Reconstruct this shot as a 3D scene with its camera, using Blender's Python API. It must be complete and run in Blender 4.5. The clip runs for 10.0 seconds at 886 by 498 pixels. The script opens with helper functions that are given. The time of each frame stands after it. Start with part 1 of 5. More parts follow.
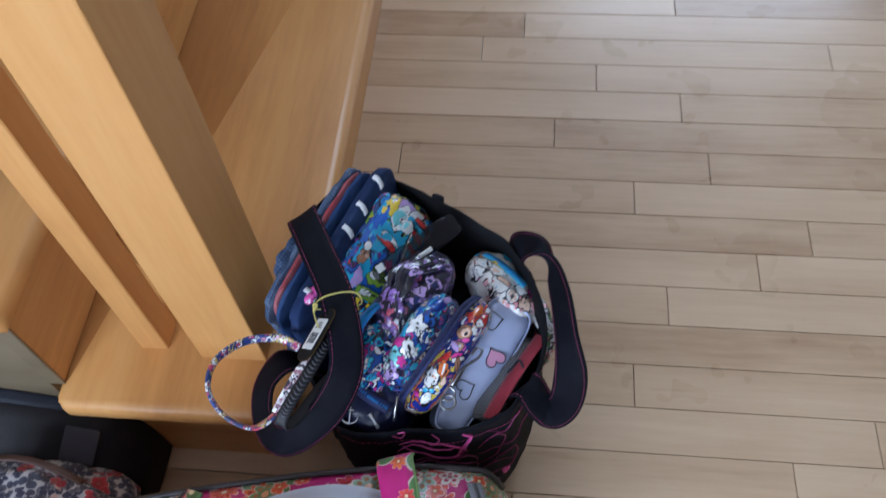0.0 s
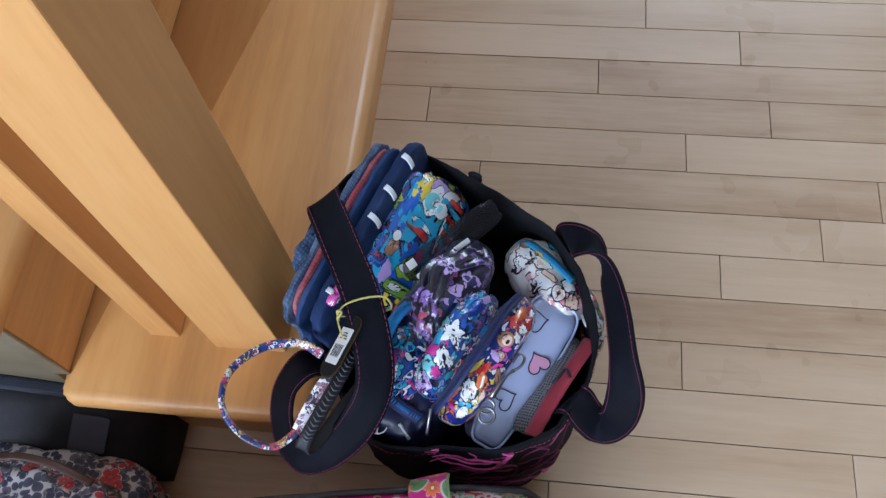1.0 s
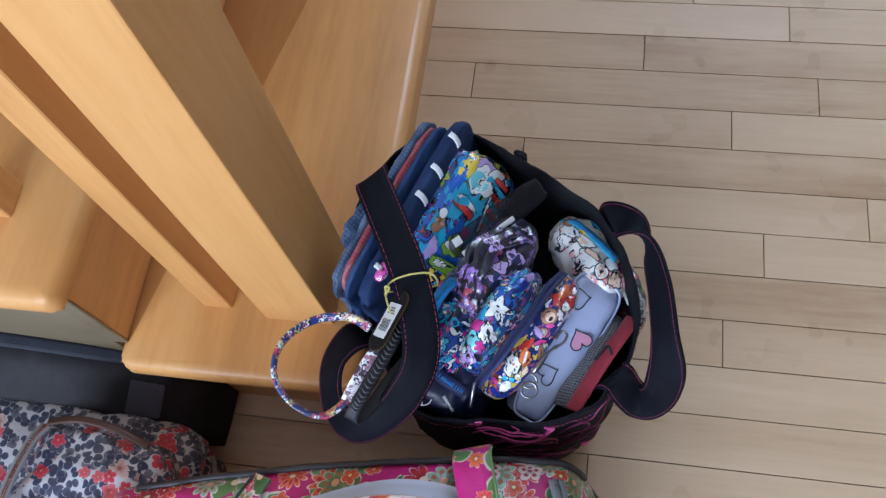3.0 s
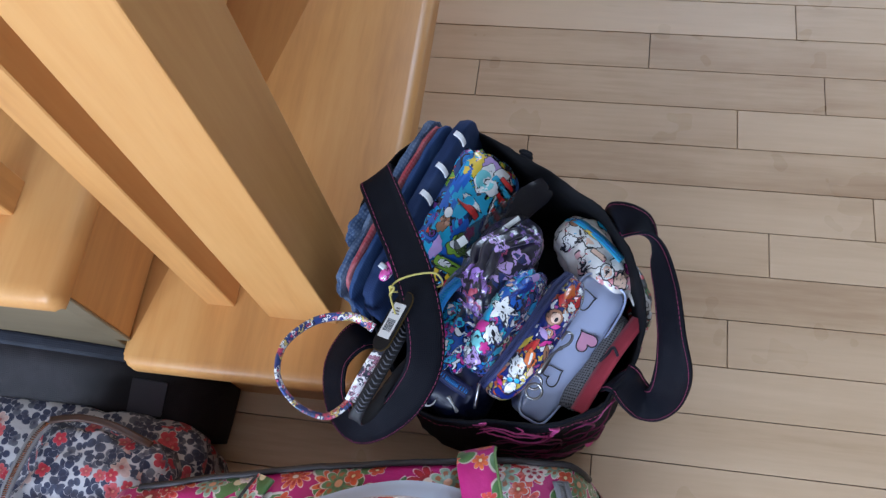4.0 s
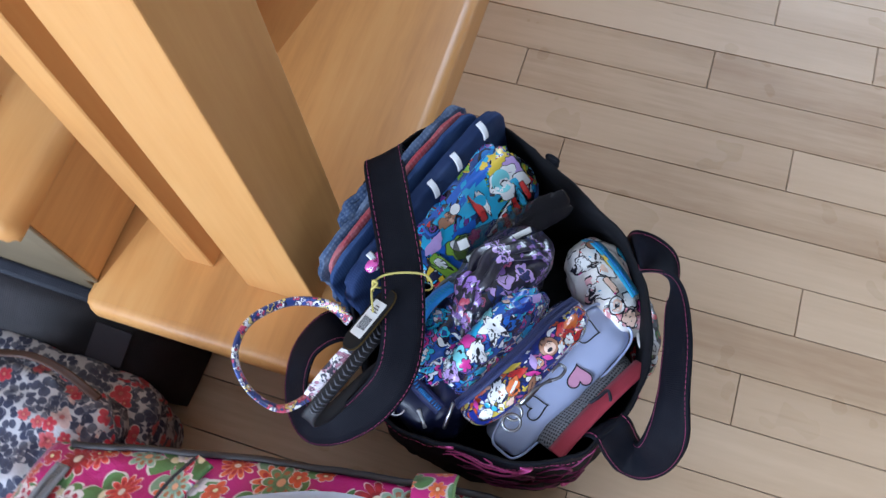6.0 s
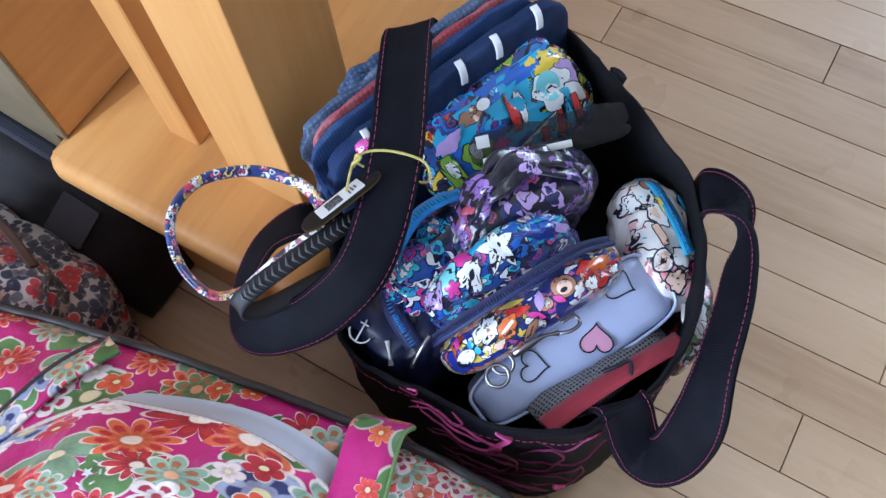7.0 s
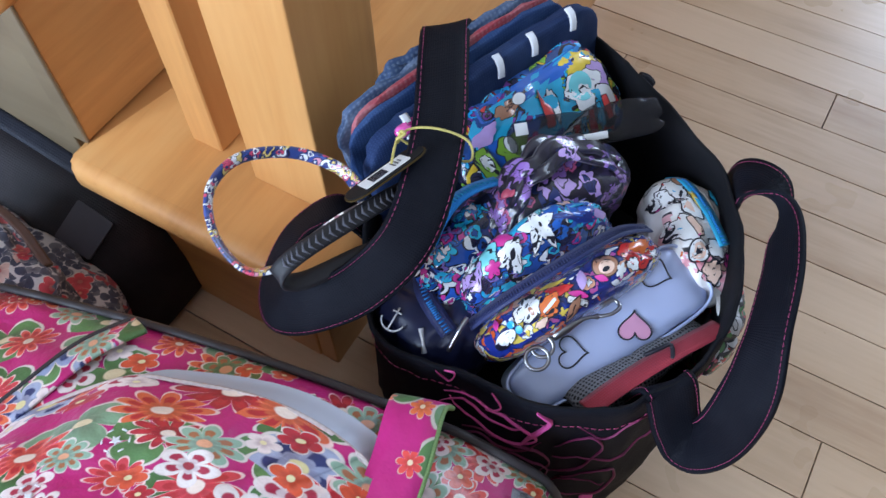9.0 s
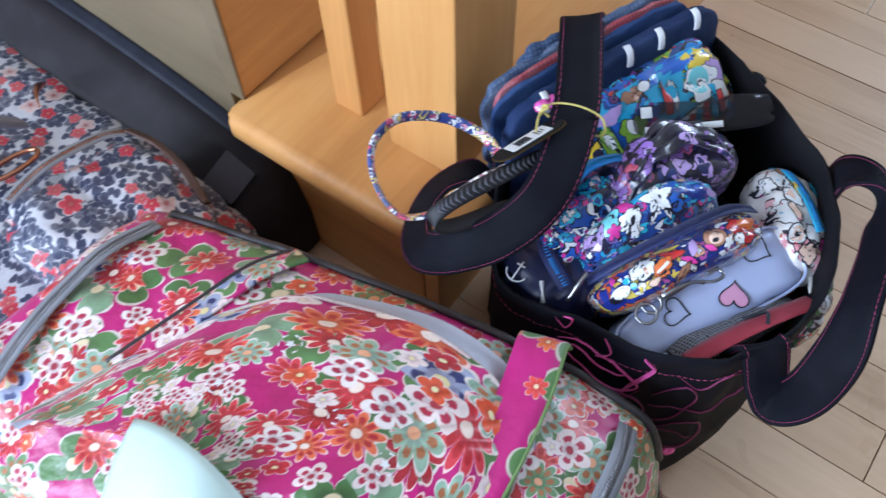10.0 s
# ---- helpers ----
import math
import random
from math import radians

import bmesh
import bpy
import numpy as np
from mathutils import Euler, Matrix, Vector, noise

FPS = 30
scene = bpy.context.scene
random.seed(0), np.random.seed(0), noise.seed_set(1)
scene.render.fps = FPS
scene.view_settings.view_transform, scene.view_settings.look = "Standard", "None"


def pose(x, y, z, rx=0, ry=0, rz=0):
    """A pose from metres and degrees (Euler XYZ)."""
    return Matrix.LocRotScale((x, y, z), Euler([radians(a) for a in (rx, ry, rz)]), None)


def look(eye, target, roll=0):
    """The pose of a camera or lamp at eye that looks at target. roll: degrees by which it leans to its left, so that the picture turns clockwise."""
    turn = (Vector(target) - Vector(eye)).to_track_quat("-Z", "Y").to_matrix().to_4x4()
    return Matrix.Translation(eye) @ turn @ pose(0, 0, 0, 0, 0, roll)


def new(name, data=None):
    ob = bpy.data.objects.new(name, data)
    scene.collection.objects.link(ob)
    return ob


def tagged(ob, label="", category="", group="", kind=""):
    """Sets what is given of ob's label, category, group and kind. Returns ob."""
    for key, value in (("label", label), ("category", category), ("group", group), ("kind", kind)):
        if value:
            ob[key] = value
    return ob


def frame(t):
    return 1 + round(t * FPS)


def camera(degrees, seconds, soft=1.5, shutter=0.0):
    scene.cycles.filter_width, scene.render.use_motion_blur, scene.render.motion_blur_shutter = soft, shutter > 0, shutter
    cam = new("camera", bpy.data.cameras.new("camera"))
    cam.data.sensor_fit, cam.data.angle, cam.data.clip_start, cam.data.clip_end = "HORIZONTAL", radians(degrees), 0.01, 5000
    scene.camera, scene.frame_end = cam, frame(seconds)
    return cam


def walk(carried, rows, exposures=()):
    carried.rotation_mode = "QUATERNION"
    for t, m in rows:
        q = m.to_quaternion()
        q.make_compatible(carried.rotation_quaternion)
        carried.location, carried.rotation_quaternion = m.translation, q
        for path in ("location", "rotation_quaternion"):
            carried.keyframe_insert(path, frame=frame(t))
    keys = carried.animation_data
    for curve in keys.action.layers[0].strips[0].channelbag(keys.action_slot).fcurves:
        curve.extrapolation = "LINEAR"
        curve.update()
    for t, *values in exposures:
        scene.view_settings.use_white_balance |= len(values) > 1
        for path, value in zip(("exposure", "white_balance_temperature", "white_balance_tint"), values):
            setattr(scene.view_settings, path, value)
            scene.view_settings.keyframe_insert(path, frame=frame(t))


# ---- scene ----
from mathutils.bvhtree import BVHTree

cam = camera(55.2, 10.0, soft=1.4, shutter=0.35)
PATH = [
    (0, (-0.149, -0.407, 0.981), (-0.327, 0.659, -0.702), -5.4),
    (0.5, (-0.171, -0.345, 0.943), (-0.377, 0.55, -0.834), -6.7),
    (1, (-0.178, -0.29, 0.946), (-0.387, 0.558, -0.853), -8.8),
    (1.5, (-0.178, -0.282, 0.947), (-0.403, 0.52, -0.872), -10.4),
    (2, (-0.176, -0.283, 0.951), (-0.429, 0.5, -0.872), -12.1),
    (2.5, (-0.175, -0.289, 0.961), (-0.452, 0.495, -0.859), -13.9),
    (3, (-0.182, -0.292, 0.963), (-0.477, 0.483, -0.857), -14.5),
    (4.5, (-0.189, -0.285, 0.957), (-0.479, 0.473, -0.871), -14.3),
    (5, (-0.194, -0.287, 0.952), (-0.462, 0.464, -0.882), -12.8),
    (5.2, (-0.195, -0.284, 0.949), (-0.454, 0.465, -0.888), -11.7),
    (6.3, (-0.157, -0.232, 0.854), (-0.577, 0.44, -0.982), -9.1),
    (6.5, (-0.141, -0.239, 0.814), (-0.615, 0.41, -1.017), -9.6),
    (7, (-0.134, -0.248, 0.736), (-0.669, 0.463, -1.055), -7.4),
    (7.5, (-0.134, -0.279, 0.687), (-0.698, 0.576, -1.03), -4.4),
    (8, (-0.136, -0.3, 0.688), (-0.705, 0.615, -0.997), -3.3),
    (8.5, (-0.135, -0.306, 0.698), (-0.7, 0.613, -0.986), -2.9),
    (9, (-0.141, -0.318, 0.702), (-0.712, 0.601, -0.98), -1.8),
    (9.5, (-0.143, -0.353, 0.716), (-0.742, 0.552, -0.964), -1.6),
    (10, (-0.15, -0.396, 0.749), (-0.817, 0.45, -0.936), -2.2),
]
walk(cam, [(t, look(eye, target, roll)) for t, eye, target, roll in PATH], exposures=[(0.0, -0.40), (0.6, -0.24), (2.5, -0.15), (5.2, -0.20), (6.4, 0.18), (8.6, 0.12), (9.5, 0.03), (10.0, 0.13)])

# ---- world, sun and window light ----
world = bpy.data.worlds.new("sky")
scene.world = world
world.use_nodes = True
_wn = world.node_tree
_sky = _wn.nodes.new("ShaderNodeTexSky")
_sky.sky_type = "NISHITA"
_sky.sun_disc = False
_sky.sun_elevation = radians(38)
_sky.sun_rotation = radians(200)
_wn.links.new(_sky.outputs[0], _wn.nodes["Background"].inputs[0])
_wn.nodes["Background"].inputs[1].default_value = 0.08


def window_lamp(name, place, target, w, h, watts, colour):
    data = bpy.data.lights.new(name, "AREA")
    data.shape, data.size, data.size_y, data.energy, data.color = "RECTANGLE", w, h, watts, colour
    ob = new(name, data)
    ob.matrix_world = look(place, target)
    return ob


window_lamp("window_light_south", (-1.00, -2.03, 1.15), (-1.00, 0.0, 1.15), 1.5, 1.3, 97, (0.615, 0.765, 1.0))
window_lamp("window_light_north", (0.75, 3.22, 1.55), (0.75, 0.0, 1.4), 1.5, 1.3, 82, (0.605, 0.757, 1.0))


# ---- node helpers ----
class Nodes:
    """A short way to write shader nodes."""

    def __init__(self, name):
        self.mat = bpy.data.materials.new(name)
        self.mat.use_nodes = True
        self.nt = self.mat.node_tree
        self.bsdf = self.nt.nodes["Principled BSDF"]

    def put(self, socket, value):
        if isinstance(value, bpy.types.NodeSocket):
            self.nt.links.new(value, socket)
        elif value is not None:
            if socket.type == "RGBA" and len(value) == 3:
                value = (*value, 1.0)
            socket.default_value = value

    def math(self, op, a, b=None, c=None, clamp=False):
        n = self.nt.nodes.new("ShaderNodeMath")
        n.operation, n.use_clamp = op, clamp
        for s, v in zip(n.inputs, (a, b, c)):
            self.put(s, v)
        return n.outputs[0]

    def vmath(self, op, a, b=None):
        n = self.nt.nodes.new("ShaderNodeVectorMath")
        n.operation = op
        self.put(n.inputs[0], a)
        if b is not None:
            self.put(n.inputs[1], b)
        return n.outputs["Value"] if op in ("LENGTH", "DOT_PRODUCT", "DISTANCE") else n.outputs[0]

    def step(self, x, lo, hi):
        n = self.nt.nodes.new("ShaderNodeMapRange")
        n.interpolation_type = "SMOOTHSTEP"
        self.put(n.inputs[0], x)
        self.put(n.inputs[1], lo)
        self.put(n.inputs[2], hi)
        return n.outputs[0]

    def mix(self, f, a, b):
        n = self.nt.nodes.new("ShaderNodeMix")
        n.data_type = "RGBA"
        self.put(n.inputs[0], f)
        self.put(n.inputs[6], a)
        self.put(n.inputs[7], b)
        return n.outputs[2]

    def ramp(self, f, stops, constant=False):
        n = self.nt.nodes.new("ShaderNodeValToRGB")
        r = n.color_ramp
        r.interpolation = "CONSTANT" if constant else "LINEAR"
        while len(r.elements) < len(stops):
            r.elements.new(0.5)
        for e, (p, col) in zip(r.elements, stops):
            e.position, e.color = p, (*col, 1.0)
        self.put(n.inputs[0], f)
        return n.outputs[0]

    def noise(self, v, scale, detail=3.0, rough=0.55, colour=False):
        n = self.nt.nodes.new("ShaderNodeTexNoise")
        self.put(n.inputs["Vector"], v)
        n.inputs["Scale"].default_value, n.inputs["Detail"].default_value, n.inputs["Roughness"].default_value = scale, detail, rough
        return n.outputs["Color" if colour else "Fac"]

    def cells(self, v, rand=0.85, feature="F1", dims="2D"):
        n = self.nt.nodes.new("ShaderNodeTexVoronoi")
        n.voronoi_dimensions, n.feature = dims, feature
        self.put(n.inputs["Vector"], v)
        n.inputs["Scale"].default_value, n.inputs["Randomness"].default_value = 1.0, rand
        return n

    def wave(self, v, scale, distort=0.0, direction="X"):
        n = self.nt.nodes.new("ShaderNodeTexWave")
        n.bands_direction = direction
        self.put(n.inputs["Vector"], v)
        n.inputs["Scale"].default_value, n.inputs["Distortion"].default_value = scale, distort
        return n.outputs["Fac"]

    def split(self, v):
        n = self.nt.nodes.new("ShaderNodeSeparateXYZ")
        self.put(n.inputs[0], v)
        return n.outputs

    def join(self, x, y, z=0.0):
        n = self.nt.nodes.new("ShaderNodeCombineXYZ")
        for s, v in zip(n.inputs, (x, y, z)):
            self.put(s, v)
        return n.outputs[0]

    def uv(self):
        return self.nt.nodes.new("ShaderNodeTexCoord").outputs["UV"]

    def place(self):
        return self.nt.nodes.new("ShaderNodeNewGeometry").outputs["Position"]

    def rand(self):
        return self.nt.nodes.new("ShaderNodeObjectInfo").outputs["Random"]

    def bump(self, height, strength=0.3, dist=0.001):
        n = self.nt.nodes.new("ShaderNodeBump")
        n.inputs["Strength"].default_value, n.inputs["Distance"].default_value = strength, dist
        self.put(n.inputs["Height"], height)
        self.nt.links.new(n.outputs[0], self.bsdf.inputs["Normal"])

    def done(self, colour=None, rough=0.5, metal=0.0, sheen=0.0, coat=0.0, spec=0.5):
        b = self.bsdf
        self.put(b.inputs["Base Color"], colour)
        self.put(b.inputs["Roughness"], rough)
        self.put(b.inputs["Metallic"], metal)
        self.put(b.inputs["Sheen Weight"], sheen)
        self.put(b.inputs["Coat Weight"], coat)
        b.inputs["Coat Roughness"].default_value = 0.18
        b.inputs["Specular IOR Level"].default_value = spec
        return self.mat


# ---- materials ----
def wood(name, axis, light, mid, dark, rough=0.34, by_object=0.0, coat=0.25):
    n = Nodes(name)
    p = n.place()
    r = n.rand()
    s = [26.0, 26.0, 26.0]
    s[axis] = 2.2
    p2 = n.vmath("ADD", n.vmath("MULTIPLY", p, tuple(s)), n.join(n.math("MULTIPLY", r, 37.0), n.math("MULTIPLY", r, 91.0), n.math("MULTIPLY", r, 13.0)))
    broad = n.noise(p2, 0.55, 4.0, 0.6)
    fine = n.noise(p2, 5.5, 4.0, 0.65)
    blotch = n.noise(p, 7.0, 3.0)
    f = n.math("ADD", n.math("MULTIPLY", broad, 0.62), n.math("ADD", n.math("MULTIPLY", fine, 0.22), n.math("MULTIPLY", blotch, 0.22)))
    if by_object:
        f = n.math("ADD", f, n.math("MULTIPLY", n.math("SUBTRACT", r, 0.5), by_object))
    col = n.ramp(f, [(0.32, dark), (0.52, mid), (0.72, light)])
    flecks = n.step(n.noise(p2, 2.6, 2.0), 0.70, 0.78)
    col = n.mix(n.math("MULTIPLY", flecks, 0.28), col, dark)
    n.bump(n.math("ADD", fine, n.math("MULTIPLY", blotch, 0.6)), 0.12, 0.0006)
    return n.done(col, n.math("ADD", rough, n.math("MULTIPLY", n.math("SUBTRACT", blotch, 0.5), 0.16)), coat=coat)


MAPLE = wood("maple_floor", 0, (0.70, 0.50, 0.335), (0.60, 0.41, 0.26), (0.42, 0.255, 0.145), 0.29, 0.22)
OAK = ((0.75, 0.40, 0.145), (0.66, 0.315, 0.10), (0.47, 0.20, 0.058))
STAIR_X, STAIR_Y, STAIR_Z = (wood("stair_wood_" + a, i, *OAK, rough=0.46, coat=0.12) for i, a in enumerate("xyz"))


def plain(name, colour, rough=0.5, metal=0.0, vary=0.12, scale=60.0, bump=0.15, sheen=0.0, spec=0.5, coat=0.0):
    n = Nodes(name)
    p = n.place()
    a, b = n.noise(p, scale, 4.0), n.noise(p, scale * 0.12, 2.0)
    f = n.math("ADD", n.math("MULTIPLY", a, 0.5), n.math("MULTIPLY", b, 0.5))
    col = n.ramp(f, [(0.3, tuple(c * (1 - vary) for c in colour)), (0.7, tuple(min(1.0, c * (1 + vary)) for c in colour))])
    n.bump(a, bump, 0.0005)
    return n.done(col, rough, metal, sheen, coat, spec)


def cloth(name, colour, thread=900.0, rough=0.7, vary=0.25, sheen=0.0, light=None, spec=0.35):
    """Woven cloth, its threads along the mesh's own measure."""
    n = Nodes(name)
    u = n.uv()
    wx, wy = n.wave(u, thread / 6.283, 0.3, "X"), n.wave(u, thread / 6.283, 0.3, "Y")
    weave = n.math("MULTIPLY", wx, wy)
    wear = n.noise(n.place(), 38.0, 4.0)
    hi = light or tuple(min(1.0, c * (1 + 2.2 * vary)) for c in colour)
    col = n.mix(n.math("MULTIPLY", n.step(wear, 0.42, 0.72), 0.5), colour, hi)
    col = n.mix(n.math("MULTIPLY", weave, 0.35), col, hi)
    n.bump(n.math("ADD", weave, n.math("MULTIPLY", wear, 1.5)), 0.35, 0.0006)
    return n.done(col, rough, sheen=sheen, spec=spec)


BLACK_CLOTH = cloth("black_canvas", (0.0055, 0.006, 0.0105), 1400, 0.68, 0.7, 0.0, (0.011, 0.012, 0.018), spec=0.11)
BLACK_LINING = plain("black_lining", (0.006, 0.006, 0.008), 0.7, vary=0.3, spec=0.2)
PINK_THREAD = plain("pink_thread", (0.42, 0.055, 0.16), 0.6)
PINK_PRINT = plain("pink_print", (0.85, 0.12, 0.42), 0.5)
# darker pink for most of the swirls on the tote's side
PINK_DARK = plain("dark_pink_print", (0.22, 0.025, 0.10), 0.6)
DENIM = cloth("dark_denim", (0.012, 0.028, 0.090), 1100, 0.78, 0.6, 0.0, (0.045, 0.08, 0.18), spec=0.2)
DENIM_MID = cloth("mid_blue_denim", (0.02, 0.05, 0.15), 900, 0.78, 0.6, 0.0, (0.07, 0.13, 0.27), spec=0.2)
DENIM_LIGHT = cloth("faded_denim", (0.05, 0.085, 0.17), 560, 0.78, 0.5, 0.0, (0.27, 0.33, 0.43), spec=0.2)
WHITE_TRIM = plain("white_trim", (0.78, 0.80, 0.84), 0.55, vary=0.06)
RED_TRIM = cloth("red_printed_cotton", (0.34, 0.035, 0.055), 560, 0.7, 0.3, 0.1, (0.55, 0.26, 0.28))
CHARCOAL = cloth("charcoal_webbing", (0.013, 0.0105, 0.013), 900, 0.60, 0.5, 0.0, (0.032, 0.026, 0.032), spec=0.3)
CHARCOAL_PATCH = plain("grey_vinyl_patch", (0.055, 0.050, 0.066), 0.45, vary=0.1)
NAVY_WEB = cloth("navy_grey_webbing", (0.012, 0.014, 0.024), 900, 0.55, 0.4, 0.0, (0.030, 0.035, 0.052), spec=0.3)
GREY_WEB = cloth("grey_lilac_webbing", (0.22, 0.23, 0.30), 900, 0.5, 0.3)
LILAC_LINING = plain("lilac_grey_lining", (0.50, 0.53, 0.62), 0.5, vary=0.06, scale=20)
SILVER = plain("silver_lilac_vinyl", (0.50, 0.58, 0.86), 0.30, metal=0.15, vary=0.05, scale=25, bump=0.1, coat=0.3)
INK = plain("black_outline_ink", (0.01, 0.01, 0.02), 0.5)
HEART_PINK = plain("pink_heart_print", (0.72, 0.34, 0.52), 0.42, vary=0.05)
RED_TAPE = cloth("red_zip_tape", (0.33, 0.030, 0.050), 1300, 0.6, 0.2, 0.1)
CYAN_TAPE = cloth("cyan_zip_tape", (0.02, 0.33, 0.55), 1300, 0.5, 0.3, 0.1)
BLUE_TAPE = cloth("blue_zip_tape", (0.015, 0.24, 0.68), 1300, 0.5, 0.3, 0.1)
NAVY_TAPE = cloth("navy_zip_tape", (0.015, 0.022, 0.085), 1300, 0.5, 0.4, 0.1)
GREY_TAPE = cloth("grey_zip_tape", (0.24, 0.25, 0.28), 1300, 0.55, 0.2, 0.1)
STEEL = plain("nickel_metal", (0.34, 0.34, 0.36), 0.28, metal=1.0, vary=0.08)
COPPER = plain("rose_gold_metal", (0.55, 0.24, 0.15), 0.26, metal=1.0, vary=0.1)
TWINE = plain("yellow_gold_twine", (0.62, 0.53, 0.16), 0.6, vary=0.25, scale=300)
TAG_BLACK = plain("black_card", (0.012, 0.012, 0.013), 0.7, spec=0.15)
TAG_WHITE = plain("white_label_paper", (0.75, 0.77, 0.78), 0.55, vary=0.04)
TAG_GOLD = plain("gold_card_edge", (0.06, 0.038, 0.012), 0.7, spec=0.15)
LACE_DARK = plain("charcoal_lace_band", (0.012, 0.012, 0.016), 0.6, vary=0.4)
LACE_GREY = plain("grey_lace_print", (0.10, 0.10, 0.125), 0.6, vary=0.2)
MINT = plain("mint_tissue", (0.56, 0.72, 0.68), 0.6, vary=0.04)
GREEN_PIPE = cloth("olive_green_piping", (0.17, 0.27, 0.10), 1200, 0.6, 0.3)
WHITE_PIPE = cloth("cream_binding", (0.50, 0.40, 0.38), 500, 0.6, 0.3, 0.0, (0.8, 0.76, 0.74))
BLACK_PIPE = plain("black_piping", (0.035, 0.030, 0.034), 0.5)
BROWN_TRIM = plain("brown_leather_trim", (0.075, 0.032, 0.022), 0.42, vary=0.25)
# tone of the unseen walls, kept low to hold down ambient bounce
WALL_PAINT = plain("beige_wall_paint", (0.30, 0.275, 0.24), 0.75, vary=0.03, scale=30)
DARK_FILM = plain("dark_glossy_plastic", (0.006, 0.006, 0.010), 0.10, vary=0.4, scale=110, bump=0.9, coat=0.4)
DARK_FILM.node_tree.nodes["Principled BSDF"].inputs["Alpha"].default_value = 0.5
# unseen ceiling, kept bright so overhead bounce reaches into the bag
CEILING_PAINT = plain("white_ceiling_paint", (0.70, 0.70, 0.68), 0.85, vary=0.02, scale=30)
SUBFLOOR = plain("dark_subfloor", (0.11, 0.065, 0.038), 0.8)
# Duller, darker brown than the treads, for side panels above the first step.
STRINGER = wood("dull_stringer_wood", 0, (0.24, 0.185, 0.11), (0.20, 0.15, 0.088), (0.15, 0.108, 0.06), rough=0.45)

def ink(name, colour, rough=0.28):
    return plain(name, colour, rough, vary=0.10, scale=120, bump=0.2, coat=0.8)


I_WHITE, I_CYAN, I_BLUE, I_DEEP = ink("white_ink", (0.84, 0.86, 0.88)), ink("cyan_ink", (0.02, 0.42, 0.70)), ink("blue_ink", (0.012, 0.13, 0.58)), ink("deep_blue_ink", (0.008, 0.03, 0.24))
I_RED, I_ORANGE, I_YELLOW, I_PINK = ink("red_ink", (0.62, 0.03, 0.03)), ink("orange_ink", (0.72, 0.16, 0.03)), ink("yellow_ink", (0.80, 0.58, 0.06)), ink("pink_ink", (0.72, 0.05, 0.34))
I_PURPLE, I_LILAC, I_GREEN, I_TAN, I_PEACH = ink("purple_ink", (0.16, 0.03, 0.22)), ink("lilac_ink", (0.50, 0.34, 0.68)), ink("lime_ink", (0.24, 0.46, 0.05)), ink("tan_ink", (0.42, 0.20, 0.12)), ink("peach_ink", (0.86, 0.60, 0.48))
I_AQUA = ink("aqua_ink", (0.20, 0.66, 0.72))

_glass = Nodes("window_glass")
_glass.done((0.95, 0.97, 0.98), 0.02)
_glass.bsdf.inputs["Transmission Weight"].default_value = 1.0
GLASS = _glass.mat


def flowers(n, base, uv, per_metre, shift, petals, radius, colours, keep=0.0, heart=(0.9, 0.8, 0.6), rim=(0.85, 0.82, 0.78), depth=0.45, inner=None):
    """One layer of printed flowers over base: a flower in each cell of a jittered lattice."""
    v = n.vmath("ADD", n.vmath("MULTIPLY", uv, (per_metre, per_metre, 0.0)), (shift, shift * 1.7, 0.0))
    c = n.cells(v, 0.75)
    rnd = n.split(c.outputs["Color"])
    d = n.split(n.vmath("SUBTRACT", v, c.outputs["Position"]))
    ang = n.math("ADD", n.math("ARCTAN2", d[1], d[0]), n.math("MULTIPLY", rnd[0], 6.283))
    r = c.outputs["Distance"]
    lobe = n.math("ABSOLUTE", n.math("COSINE", n.math("MULTIPLY", ang, petals / 2)))
    size = n.math("MULTIPLY", radius, n.math("ADD", 0.75, n.math("MULTIPLY", rnd[1], 0.4)))
    edge = n.math("MULTIPLY", size, n.math("ADD", 1.0 - depth, n.math("MULTIPLY", n.math("POWER", lobe, 0.6), depth)))
    q = n.math("DIVIDE", r, edge)
    there = n.math("GREATER_THAN", rnd[2], keep)
    step = 1.0 / len(colours)
    col = n.ramp(rnd[0], [(i * step, k) for i, k in enumerate(colours)], constant=True)
    dark = n.vmath("MULTIPLY", col, (0.55, 0.45, 0.5))
    col = n.mix(n.math("MULTIPLY", n.math("SUBTRACT", 1.0, n.step(q, 0.15, 0.75)), 0.7), col, dark)
    if inner:
        spot = n.math("MULTIPLY", n.step(q, 0.38, 0.44), n.math("SUBTRACT", 1.0, n.step(q, 0.66, 0.74)))
        col = n.mix(n.math("MULTIPLY", spot, n.step(lobe, 0.55, 0.75)), col, inner)
    out = n.mix(n.math("MULTIPLY", there, n.math("SUBTRACT", 1.0, n.step(q, 1.02, 1.07))), base, rim)
    out = n.mix(n.math("MULTIPLY", there, n.math("SUBTRACT", 1.0, n.step(q, 0.93, 0.97))), out, col)
    mid = n.math("DIVIDE", r, size)
    out = n.mix(n.math("MULTIPLY", there, n.math("SUBTRACT", 1.0, n.step(mid, 0.17, 0.22))), out, heart)
    return out


def finish_cloth(n, col, uv, rough, crease=0.5, coat=0.0, sheen=0.1):
    cr = n.math("ADD", n.noise(n.place(), 42.0, 4.0), n.math("MULTIPLY", n.noise(uv, 160.0, 2.0), 0.25))
    n.bump(cr, crease, 0.004)
    return n.done(col, rough, sheen=sheen, coat=coat)


